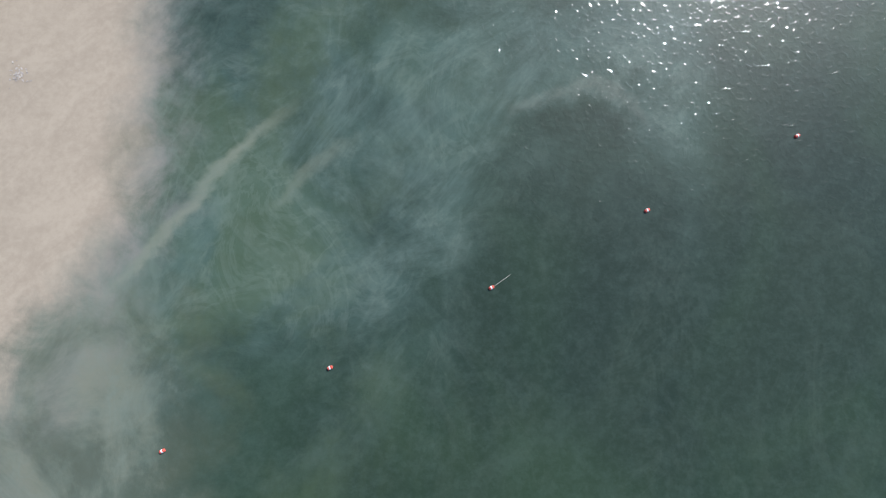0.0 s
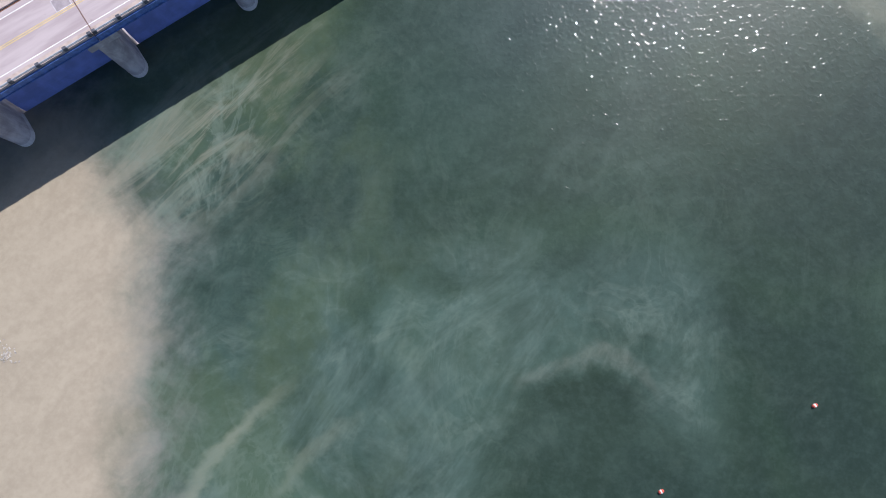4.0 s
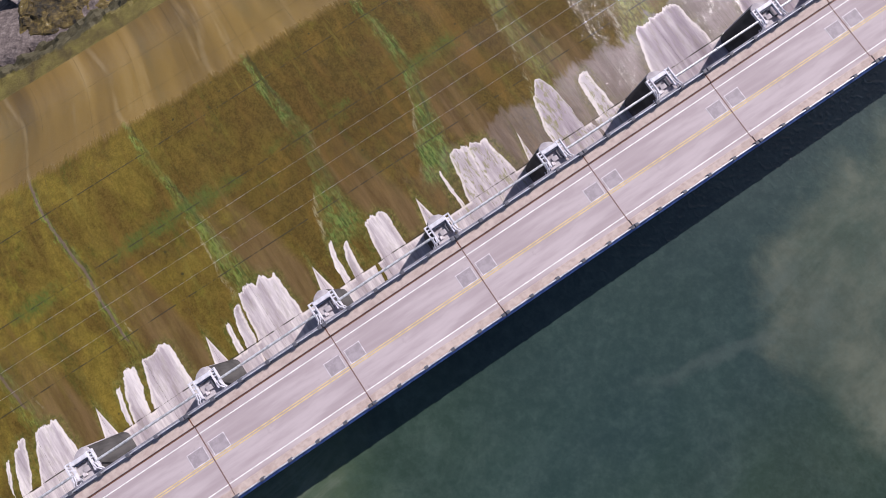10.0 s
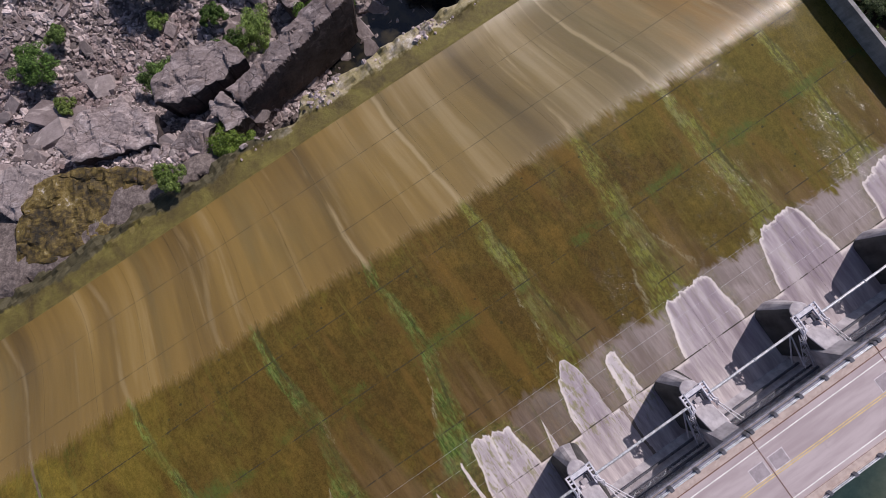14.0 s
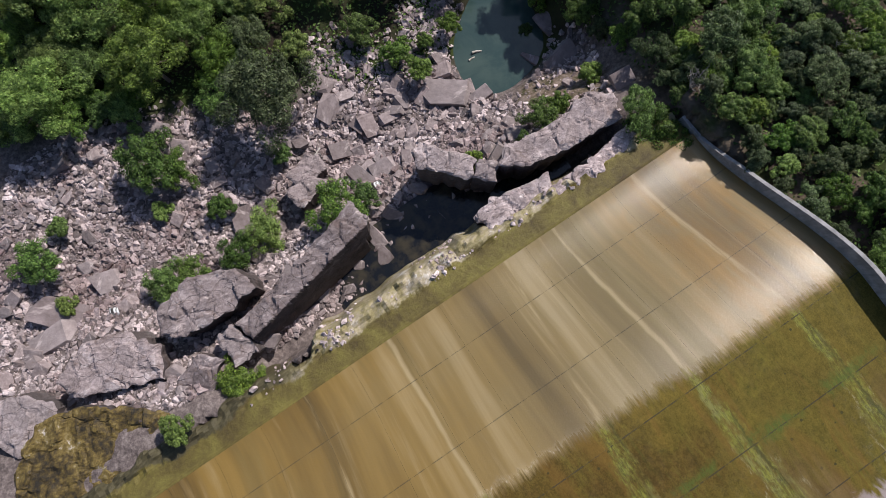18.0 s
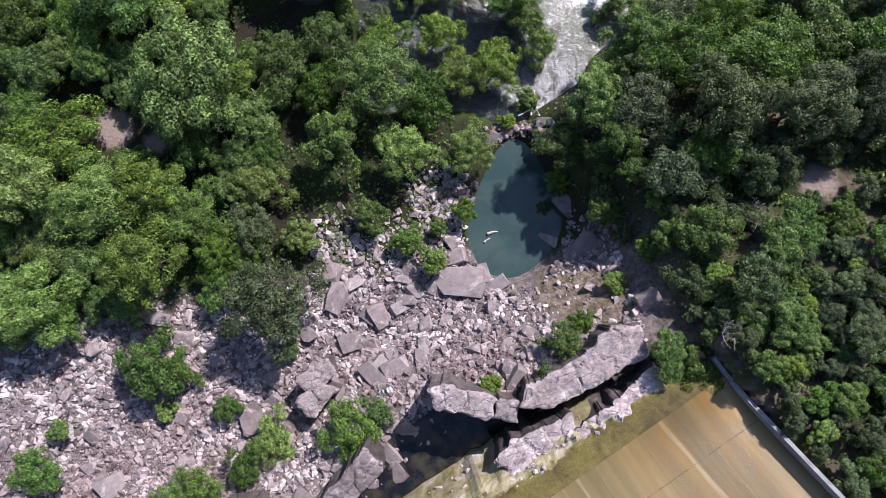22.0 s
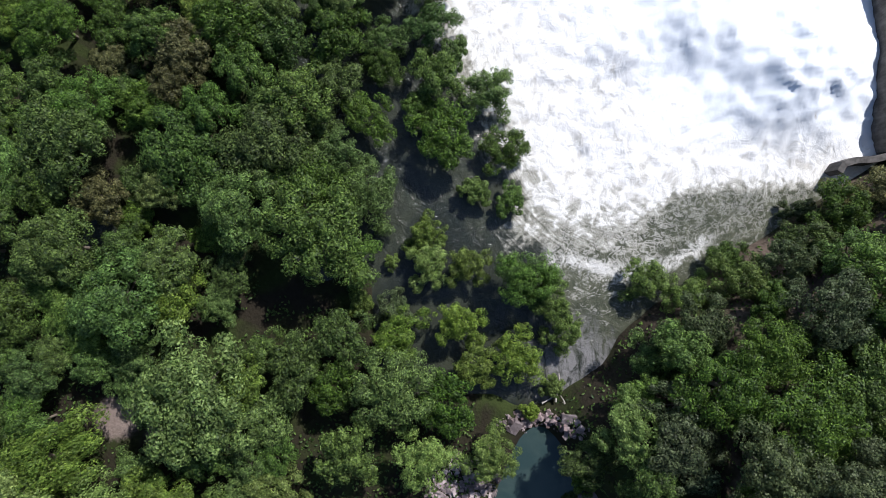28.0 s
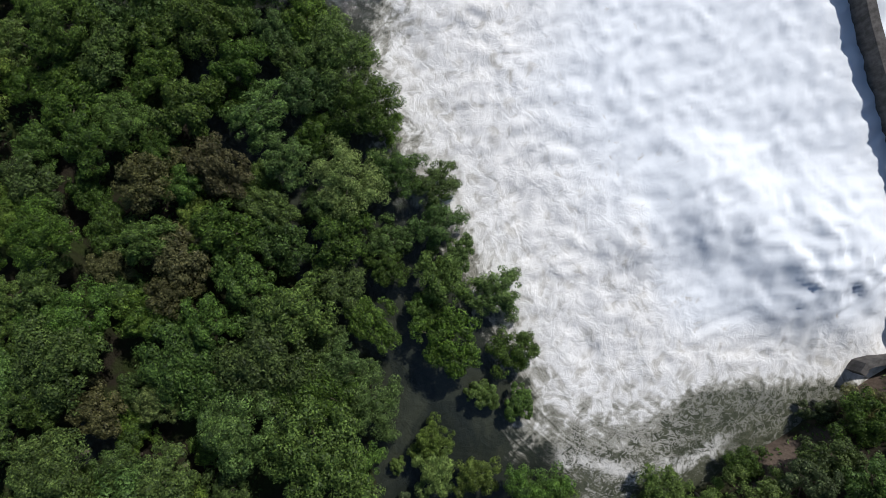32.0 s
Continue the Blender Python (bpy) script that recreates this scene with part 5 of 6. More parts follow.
def leaf_crown(seed, limbs, tufts, leaves, flat, leaf):
    """Leaf sprays on tufts round the limbs of a lumpy dome of radius 1."""
    r = np.random.default_rng(seed)
    verts, faces, centres, ends = [], [], [], []
    for c in range(limbs):
        a, q = c * 2.4 + r.uniform(-0.4, 0.4), math.sqrt((c + 0.3) / limbs) * r.uniform(0.5, 1.08)
        x, y, z = q * math.cos(a), q * math.sin(a), flat * (1 - q * q * 0.8) * r.uniform(0.75, 1.2)
        ends.append((x, y, z, 0.3))
        size = r.uniform(0.13, 0.38)
        for _ in range(tufts):
            d = r.normal(size=3)
            d /= np.linalg.norm(d)
            d[2] = abs(d[2]) * 0.8
            centres.append((x + d[0] * size, y + d[1] * size, z + d[2] * size - 0.05, r.uniform(0.11, 0.21)))
    for cx, cy, cz, cr in centres:
        k = int(leaves * (cr / 0.15) ** 2)
        d = r.normal(size=(k, 3))
        d /= np.linalg.norm(d, axis=1)[:, None]
        p = np.array([cx, cy, cz]) + d * cr * r.uniform(0.72, 1.08, (k, 1)) * np.array([1, 1, 0.8])
        nrm = d + r.normal(scale=0.3, size=(k, 3)) + np.array([0, 0, 0.25])
        nrm /= np.linalg.norm(nrm, axis=1)[:, None]
        t = np.cross(nrm, r.normal(size=(k, 3)))
        t /= np.linalg.norm(t, axis=1)[:, None]
        b = np.cross(nrm, t)
        s = leaf * r.uniform(0.6, 1.35, (k, 1))
        n0 = len(verts)
        tri = np.stack([p - t * s - b * s * 0.35, p + b * s * 0.75 - nrm * s * 0.2, p + t * s - b * s * 0.35], 1).reshape(-1, 3)
        verts += tri.tolist()
        faces += [(n0 + 3 * i, n0 + 3 * i + 1, n0 + 3 * i + 2) for i in range(k)]
    return verts, faces, ends


def crown_mesh(name, seed, material, limbs=11, tufts=8, leaves=30, flat=0.75, leaf=0.052):
    verts, faces, ends = leaf_crown(seed, limbs, tufts, leaves, flat, leaf)
    me = bpy.data.meshes.new(name)
    me.from_pydata(verts, [], faces)
    me.materials.append(material)
    return me, ends


def trunk_mesh(name, centres, height):
    """A tapered trunk with limbs to the clusters, for a crown of radius 1 whose base is at 0."""
    bm = bmesh.new()
    vs = bmesh.ops.create_cone(bm, cap_ends=True, segments=7, radius1=0.07, radius2=0.035, depth=height + 0.3)["verts"]
    bmesh.ops.translate(bm, verts=vs, vec=(0, 0, -height / 2 + 0.15))
    for cx, cy, cz, cr in centres[::2]:
        a, b = Vector((0, 0, 0.1 + 0.2 * cz)), Vector((cx, cy, cz - 0.1))
        vs = bmesh.ops.create_cone(bm, cap_ends=False, segments=5, radius1=0.028, radius2=0.01, depth=(b - a).length)["verts"]
        bmesh.ops.transform(bm, verts=vs, matrix=Matrix.Translation((a + b) / 2) @ (b - a).to_track_quat("Z", "Y").to_matrix().to_4x4())
    return mesh_of(name, bm, BARK)


KINDS = []  # tint, size class, crown, trunk
for mi in range(4):
    for size, (leaf, leaves, limbs, tufts) in enumerate(((0.042, 96, 12, 9), (0.033, 86, 14, 9), (0.025, 124, 17, 9))):
        for s in range(2 if mi < 3 else 1):
            me, ends = crown_mesh("crown", 31 * mi + 7 * size + s, LEAVES[mi], limbs + 2 * s, tufts, leaves, 0.62 + 0.14 * s + 0.06 * mi, leaf)
            KINDS.append((mi, size, me, trunk_mesh("trunk", ends, 1.1)))


def tree(x, y, r, mi, rng, top=None, name="tree", label="", squat=False):
    pick = [k for k in KINDS if k[0] == mi and k[1] == (0 if r < 4.5 else 1 if r < 7.6 else 2)]
    _, _, crown, trunk = pick[rng.randrange(len(pick))]
    gz = max(ground_z(x, y), -49.5)
    h = (top - gz if top is not None else r * rng.uniform(1.2, 1.7))
    h = r * rng.uniform(0.75, 1.0) if squat else h
    base = gz + max(0.3 * r, h - r * 0.9)
    words = ("deep green", "light yellow-green", "dull grey-green", "browning")[mi]
    ob = thing(name, label or "leafy %s tree %s" % (words, "in the gorge wood" if r > 4 else "among the rocks"), "tree" if name == "tree" else "bush",
               Matrix.Translation((x, y, base)) @ Matrix.Rotation(rng.uniform(0, 6.28), 4, "Z") @ Matrix.Diagonal((r * rng.uniform(0.85, 1.2), r * rng.uniform(0.85, 1.15), r * rng.uniform(0.9, 1.15), 1)),
               group="gorge trees" if name == "tree" else "gorge bushes")
    part("trunk", trunk, None, ob)
    part("crown", crown, None, ob)
    return ob


def plant(x, y, r, mi, low):
    if low:
        return tree(x, y, r, mi, rng, name="bush", label="low %s shrub on the dry hillside" % ("green", "yellow-green", "grey-green", "brown")[mi], squat=True)
    return tree(x, y, r, mi, rng)


rng = random.Random(5)
# x, y, crown radius, tint
WOOD_SOUTH = [(-73, 311, 12.0, 1), (-83, 307, 6.9, 1), (-75, 297, 6.9, 0), (-54, 316, 7.5, 0), (-46, 311, 7.5, 0), (-33, 311, 10.7, 0), (-21, 307, 7.5, 0), (-26, 296, 7.5, 1), (-11, 296, 5.7, 1),
              (-42, 298, 7.5, 0), (-61, 288, 6.3, 1), (-112, 304, 7.2, 0), (-102, 328, 8.7, 1), (-91, 331, 9.4, 0), (-81, 330, 7.5, 1), (-113, 338, 5.4, 0), (-66, 312, 7.0, 1)]
WOOD_ROCKS = [(-106, 296, 10.8, 1), (-109, 287, 10.1, 1), (-98, 283, 9.5, 1), (-83, 286, 9.5, 1), (-75, 280, 7.6, 1), (-83, 269, 9.5, 1), (-61, 277, 6.3, 2), (-50, 276, 4.4, 1), (-55, 261, 10.2, 2),
              (-69, 272, 5.7, 1), (-109, 260, 9.5, 1), (-100, 270, 7.6, 0), (-109, 273, 7.6, 1), (-116, 306, 5.1, 0)]
WOOD_MID = [(-76, 363, 10.7, 0), (-59, 364, 10.7, 0), (-65, 351, 9.7, 0), (-48, 345, 10.7, 0), (-38, 354, 8.5, 0), (-50, 357, 9.1, 0), (-42, 340, 6.7, 0), (-84, 356, 5.5, 1), (-53, 375, 7.5, 0), (-44, 380, 6.7, 0),
            (-38, 372, 6.3, 0), (-57, 389, 7.3, 0), (-44, 391, 7.3, 0), (-72, 373, 7.3, 0), (-65, 382, 7.3, 0), (-101, 374, 8.3, 0), (-109, 381, 7.1, 0), (-104, 366, 10.3, 0), (-78, 387, 7.5, 3)]
WOOD_FAR_WEST = [(-96, 386, 4.6, 3), (-98, 354, 6.7, 3), (-104, 343, 9.1, 0), (-92, 342, 6.3, 0), (-111, 356, 6.7, 0), (-81, 379, 6.1, 3), (-107, 393, 7.9, 0), (-95, 394, 6.1, 0), (-85, 391, 6.1, 0), (-68, 392, 7.4, 0)]
RIVERSIDE = [(-25, 345, 5.0, 1), (-24, 339, 5.3, 1), (-16, 338, 5.5, 1), (-3, 335, 7.8, 0), (3, 330, 5.5, 0), (7, 323, 5.0, 1), (-18, 325, 5.8, 1), (-32, 322, 6.5, 1), (-32, 328, 4.5, 2), (-40, 330, 3.0, 1), (-14, 315, 5.5, 1),
             (-4, 317, 6.3, 1), (-33, 339, 2.1, 1), (4, 310, 2.8, 1), (-1, 304, 2.5, 1)]
RIVERBANK = [(-10, 378, 5.7, 0), (-18, 387, 4.0, 0), (-22, 381, 7.2, 0), (-6, 365, 5.7, 0), (-20, 367, 7.2, 0), (-5, 353, 4.0, 0), (-13, 355, 3.7, 0), (-23, 393, 6.0, 0), (-26, 374, 5.0, 0), (-23, 402, 5.7, 0), (-32, 405, 6.0, 0)]
WOOD_NORTH = [(-91, 417, 7.9, 0), (-76, 419, 7.2, 0), (-103, 421, 7.2, 0), (-61, 418, 7.2, 0), (-50, 423, 7.2, 0), (-38, 419, 7.9, 0), (-42, 403, 8.4, 1), (-34, 416, 5.4, 0), (-55, 408, 6.6, 0), (-70, 406, 7.2, 3),
              (-85, 404, 6.6, 3), (-111, 403, 6.6, 0), (-100, 402, 5.4, 0), (-34, 390, 5.7, 0), (-111, 413, 6.0, 0), (-113, 426, 6.0, 0), (-84, 428, 6.6, 0), (-65, 429, 6.6, 0), (-48, 414, 6.0, 0)]
POOLSIDE = [(16, 305, 6.6, 1), (10, 297, 5.7, 0), (20, 296, 6.1, 0), (10, 289, 3.2, 1), (35, 331, 5.1, 1), (46, 334, 6.1, 1), (20, 310, 5.4, 0), (25, 317, 6.0, 0)]
WOOD_EAST = [(25, 301, 7.1), (29, 320, 7.1), (35, 313, 8.3), (42, 320, 8.9), (44, 339, 4.7), (55, 329, 8.9), (66, 333, 8.3), (54, 338, 7.1),
             (70, 326, 8.3), (68, 350, 7.1), (59, 342, 7.1), (48, 309, 8.9), (61, 314, 8.9), (71, 310, 8.3), (39, 300, 10.0), (53, 299, 8.9), (65, 301, 8.3), (31, 288, 10.0), (45, 287, 8.9),
             (35, 275, 8.9), (51, 275, 7.7), (29, 275, 5.9), (41, 265, 8.9)]
HILLSIDE = [(38, 279, 8.1), (66, 272, 8.1), (47, 271, 8.1), (32, 265, 7.0), (46, 258, 7.0), (59, 256, 7.0), (69, 254, 6.0), (56, 265, 6.0), (42, 250, 4.9), (62, 247, 6.0), (69, 237, 4.9),
            (51, 239, 3.8), (71, 283, 6.0)]
BUSHES = [(-84, 246, 7.4), (-78, 245, 4.7), (-25, 275, 3.7), (-19, 270, 3.7), (-12, 282, 3.3), (-34, 281, 3.9), (-18, 278, 2.4), (-36, 233, 6.4), (-31, 237, 4.0), (-7, 244, 3.1), (8, 253, 4.6), (4, 246, 2.9), (12, 257, 2.9),
          (-106, 231, 3.1), (-82, 235, 2.8), (-67, 236, 3.4), (-53, 249, 2.6), (19, 281, 5.0), (8, 283, 2.6), (20, 265, 3.1), (36, 245, 5.9), (41, 241, 3.7)]
LOW_BUSHES = [(-109, 222, 5.6), (-54, 197, 4.9), (-64, 189, 3.2), (-55, 230, 5.4), (-61, 224, 5.0), (-71, 219, 5.0), (-77, 217, 4.8), (30, 249, 6.4), (26, 252, 4.6), (11, 235, 2.1), (-6, 222, 3.0), (25.6, 272.4, 2.8), (4.4, 308.5, 2.3), (-102, 212, 2.6)]
taken = []
for spots in (WOOD_SOUTH, WOOD_ROCKS, WOOD_MID, WOOD_FAR_WEST, RIVERSIDE, RIVERBANK, WOOD_NORTH, POOLSIDE):
    for x, y, r, tint in spots:
        plant(x, y, r, tint, False)
        taken.append((x, y, r))
EAST_MOUND = [(76, 354, 5.5, 3), (83, 354, 6.0, 3), (69, 351, 5.0, 3), (78, 346, 6.0, 2), (86, 346, 6.0, 0), (72, 340, 6.0, 0), (90, 356, 5.0, 2), (62, 350, 3.5, 2)]
for x, y, r, tint in EAST_MOUND:
    plant(x, y, r, tint, True)
    taken.append((x, y, r))
for spots, tints in ((WOOD_EAST, (2, 0, 0)), (HILLSIDE, (2, 1, 0))):
    for x, y, r in spots:
        low = y < 292
        r *= 0.68 if low else 1.0
        plant(x, y, r, tints[rng.randrange(len(tints))], low)
        taken.append((x, y, r))


def fill(n, x0, x1, y0, y1, low, high, tints, accept, gap=0.55, squat=False):
    """Trees between those already standing."""
    made = 0
    for _ in range(n * 30):
        x, y, r = rng.uniform(x0, x1), rng.uniform(y0, y1), rng.uniform(low, high)
        if accept(x, y) and all(math.hypot(x - a, y - b) > gap * (r + c) for a, b, c in taken):
            taken.append((x, y, r))
            plant(x, y, r, tints[rng.randrange(len(tints))], squat)
            made += 1
            if made == n:
                break


fill(85, -130, -26, 312, 475, 5.0, 8.5, (0, 0, 0, 0, 0, 0, 0, 1), lambda x, y: x + (y - 377) * 0.5 < -16 and not (-40 < x < -22 and 306 < y < 366) and math.hypot(x + 58, y - 330) > 12 and math.hypot(x + 88, y - 366) > 7, 0.56)
fill(14, -130, -55, 262, 316, 4.5, 7.0, (0, 1, 0), lambda x, y: y > 262 - (x + 62) * 0.1 and not (-106 < x < -83 and 294 < y < 310))
fill(40, 20, 105, 290, 368, 4.0, 6.8, (2, 0, 0, 2), lambda x, y: y < 337 + (x - 30) * 0.5 and not (54 < x < 64 and y < 291), 0.42)
fill(105, 17, 92, 232, 292, 2.0, 3.7, (2, 0, 1, 2), lambda x, y: to_uv(x, y)[0] > 171 and math.hypot(x - 59, (y - 284) * 1.3) > 5.0, 0.5, True)
for x, y, r in ((-115.6, 258.0, 6.5), (-104.3, 257.0, 6.0)):
    taken.append((x, y, r))
    tree(x, y, r, 0, rng)
fill(10, -130, -88, 257, 268, 3.5, 5.5, (0, 0, 1), lambda x, y: y > 257, 0.5)
fill(30, 20, 100, 150, 262, 2.2, 3.8, (0, 2, 0), lambda x, y: 172.5 < to_uv(x, y)[0] < 190 and to_uv(x, y)[1] > 128, 0.5)
for x, y, r in BUSHES + LOW_BUSHES:
    tree(x, y, r, 1 if y < 200 else rng.choice((0, 0, 1)), rng, name="bush", label="bright green bush growing among boulders")

# ---- dead trees ----


def dead_tree(seed):
    """Bare grey limbs that fork twice."""
    r = random.Random(seed)
    bm = bmesh.new()
    for _ in range(7):
        a, tip = Vector((0, 0, 0)), Vector((r.uniform(-2.2, 2.2), r.uniform(-2.2, 2.2), r.uniform(2.0, 4.2)))
        rod(a, tip, 0.09, 5, bm)
        for _ in range(4):
            p = a.lerp(tip, r.uniform(0.4, 1.0))
            q = p + Vector((r.uniform(-1.3, 1.3), r.uniform(-1.3, 1.3), r.uniform(0.0, 1.2)))
            rod(p, q, 0.05, 4, bm)
            rod(p.lerp(q, 0.6), q + Vector((r.uniform(-.8, .8), r.uniform(-.8, .8), 0.3)), 0.03, 4, bm)
    return bm


for i, (x, y) in enumerate(((44.0, 279.0), (50.0, 262.0), (60.0, 292.0), (36.0, 256.0), (64.0, 262.0))):
    ob = new("dead_tree", mesh_of("dead_tree", dead_tree(i), DEADWOOD))
    ob.matrix_world = pose(x, y, ground_z(x, y) - 0.2, 0, 0, 70 * i) @ Matrix.Scale(1.15, 4)
    tagged(ob, "bare grey dead tree among the hillside wood", "tree", group="dead trees")

# ---- rocks ----


def rock_mesh(name, seed, material, flat=0.6, points=11):
    r = random.Random(seed)
    bm = bmesh.new()
    for _ in range(points):
        v = Vector((r.gauss(0, 1), r.gauss(0, 1), r.gauss(0, 1))).normalized()
        v = Vector((max(-0.72, min(0.72, v.x)), max(-0.72, min(0.72, v.y)), max(-0.62, min(0.62, v.z)) * flat))
        bm.verts.new(v * 1.25)
    hull = bmesh.ops.convex_hull(bm, input=bm.verts)
    bmesh.ops.delete(bm, geom=[g for g in hull["geom_interior"] if isinstance(g, bmesh.types.BMVert)], context="VERTS")
    return mesh_of(name, bm, material)


ROCKS = [rock_mesh("boulder", 40 + i, ROCK, 0.5 + 0.04 * i, 11 + i % 6) for i in range(14)]


def block_mesh(name, seed, material):
    """A quarried-looking block: a box with jittered corners and a broken edge or two."""
    r = random.Random(seed)
    bm = bmesh.new()
    for sx in (-1, 1):
        for sy in (-1, 1):
            for sz in (-1, 1):
                bm.verts.new((sx * r.uniform(0.65, 1.05), sy * r.uniform(0.5, 0.9), sz * r.uniform(0.28, 0.5)))
    for _ in range(5):
        bm.verts.new((r.uniform(-1.1, 1.1), r.uniform(-0.9, 0.9), r.choice((-1, 1)) * r.uniform(0.3, 0.52)))
    hull = bmesh.ops.convex_hull(bm, input=bm.verts)
    bmesh.ops.delete(bm, geom=[g for g in hull["geom_interior"] if isinstance(g, bmesh.types.BMVert)], context="VERTS")
    return mesh_of(name, bm, material)


BLOCKS = [block_mesh("boulder", 70 + i, ROCK) for i in range(10)]


def slab(points, top, base, label, tilt=(0.0, 0.0), material=None, rough=0.4, step=0.42, fold=None):
    """A flat-topped block over a plan outline, with a worn top, rounded rim and uneven sides."""
    cx, cy = sum(p[0] for p in points) / len(points), sum(p[1] for p in points) / len(points)
    pts = [Vector((x - cx, y - cy)) for x, y in points]

    def near(p):
        best = (1e9, None)
        inside = False
        for a, b in zip(pts, pts[1:] + pts[:1]):
            t = max(0, min(1, (p - a).dot(b - a) / (b - a).length_squared))
            q = a + (b - a) * t
            best = min(best, ((p - q).length, tuple(q)))
            if (a.y > p.y) != (b.y > p.y) and p.x < (b.x - a.x) * (p.y - a.y) / (b.y - a.y) + a.x:
                inside = not inside
        return (best[0] if inside else -best[0]), Vector(best[1])

    def wobble(p):
        return p + Vector((noise.noise(Vector((p.x * 0.5 + cx, p.y * 0.5, 1))), noise.noise(Vector((p.x * 0.5, p.y * 0.5 + cy, 9))))) * 0.8

    def height(p, d):
        w = wobble(p)
        q = Vector((p.x * 0.16 + cx, p.y * 0.16 + cy, 0))
        lump = rough * (0.7 * noise.fractal(q, 0.9, 2.1, 4) + 0.9 * round(noise.noise(q * 0.6) * 2.5) / 2.5)
        far, spots = noise.voronoi(Vector(((w.x + cx) * 0.24, (w.y + cy) * 0.2, 0.5)))
        c = spots[0]
        turn = noise.noise_vector(c * 3.7)
        plate = min(1.0, (far[1] - far[0]) / 0.12)
        lump += plate * (0.4 * turn.z + 1.6 * ((w.x + cx) * 0.24 - c.x) * turn.x + 1.6 * ((w.y + cy) * 0.2 - c.y) * turn.y) - 0.3 * (1 - plate) ** 2
        if fold:
            lump -= fold[3] * max(0.0, w.x * fold[0] + w.y * fold[1] - fold[2])
        return tilt[0] * p.x + tilt[1] * p.y + lump - 0.35 * math.exp(-max(d, 0) / 0.3)

    bm = bmesh.new()
    x0, x1 = min(p.x for p in pts), max(p.x for p in pts)
    y0, y1 = min(p.y for p in pts), max(p.y for p in pts)
    cells = {}
    nx, ny = int((x1 - x0) / step) + 3, int((y1 - y0) / step) + 3
    for i in range(nx):
        for j in range(ny):
            p = Vector((x0 + (i - 1) * step, y0 + (j - 1) * step))
            d, q = near(p)
            if d > -step * 0.75:
                if d < step * 0.45:
                    p, d = q, 0
                cells[i, j] = bm.verts.new((*wobble(p), height(p, d)))
    for (i, j), a in list(cells.items()):
        four = [cells.get(k) for k in ((i, j), (i + 1, j), (i + 1, j + 1), (i, j + 1))]
        if all(four):
            bm.faces.new(four)
    bmesh.ops.delete(bm, geom=[v for v in bm.verts if not v.link_faces], context="VERTS")
    rim = [e for e in bm.edges if len(e.link_faces) == 1]
    deep = base - top
    for k in range(4):
        got = bmesh.ops.extrude_edge_only(bm, edges=rim)["geom"]
        vs = [v for v in got if isinstance(v, bmesh.types.BMVert)]
        for v in vs:
            out = 1 - (0.03 if k < 3 else 0.0)
            v.co = Vector((v.co.x * out + 0.5 * noise.noise(v.co * 0.4), v.co.y * out + 0.5 * noise.noise(v.co * 0.4 + Vector((7, 0, 0))), v.co.z + deep / 4))
        rim = [e for e in got if isinstance(e, bmesh.types.BMEdge) and all(v in vs for v in e.verts)]
    bmesh.ops.remove_doubles(bm, verts=bm.verts, dist=0.05)
    bmesh.ops.recalc_face_normals(bm, faces=bm.faces)
    ob = new("rock_slab", mesh_of("rock_slab", bm, material or ROCK))
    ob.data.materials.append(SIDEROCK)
    # steep faces get the granite with painted-in shade
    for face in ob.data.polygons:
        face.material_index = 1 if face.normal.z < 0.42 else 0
    ob.location = (cx, cy, top)
    return tagged(ob, label, "rock")


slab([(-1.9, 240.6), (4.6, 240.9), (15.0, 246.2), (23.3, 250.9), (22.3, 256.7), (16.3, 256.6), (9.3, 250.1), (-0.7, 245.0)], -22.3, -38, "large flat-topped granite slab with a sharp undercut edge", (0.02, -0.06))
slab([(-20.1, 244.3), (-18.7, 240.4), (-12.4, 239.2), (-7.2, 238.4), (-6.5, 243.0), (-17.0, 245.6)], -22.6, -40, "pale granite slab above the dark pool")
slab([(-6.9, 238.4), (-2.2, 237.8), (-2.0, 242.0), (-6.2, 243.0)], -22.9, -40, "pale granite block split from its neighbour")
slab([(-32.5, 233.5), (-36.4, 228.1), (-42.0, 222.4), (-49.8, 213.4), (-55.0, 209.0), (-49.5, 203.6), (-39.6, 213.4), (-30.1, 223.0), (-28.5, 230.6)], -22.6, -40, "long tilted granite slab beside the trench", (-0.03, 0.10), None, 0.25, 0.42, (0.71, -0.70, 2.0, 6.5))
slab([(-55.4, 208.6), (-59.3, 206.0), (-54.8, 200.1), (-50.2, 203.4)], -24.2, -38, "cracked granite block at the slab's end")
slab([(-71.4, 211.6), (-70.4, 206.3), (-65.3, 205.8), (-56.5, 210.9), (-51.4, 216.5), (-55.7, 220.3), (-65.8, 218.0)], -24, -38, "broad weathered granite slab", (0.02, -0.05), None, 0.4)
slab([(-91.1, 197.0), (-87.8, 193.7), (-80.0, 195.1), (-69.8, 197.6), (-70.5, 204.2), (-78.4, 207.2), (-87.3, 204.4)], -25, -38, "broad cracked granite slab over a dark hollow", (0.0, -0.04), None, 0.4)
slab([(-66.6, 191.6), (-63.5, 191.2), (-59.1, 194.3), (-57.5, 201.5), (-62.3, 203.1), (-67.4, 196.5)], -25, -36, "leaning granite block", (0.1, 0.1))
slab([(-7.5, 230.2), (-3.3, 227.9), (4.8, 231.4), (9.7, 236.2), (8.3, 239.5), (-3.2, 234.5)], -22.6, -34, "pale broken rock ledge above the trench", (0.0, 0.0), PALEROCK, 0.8)
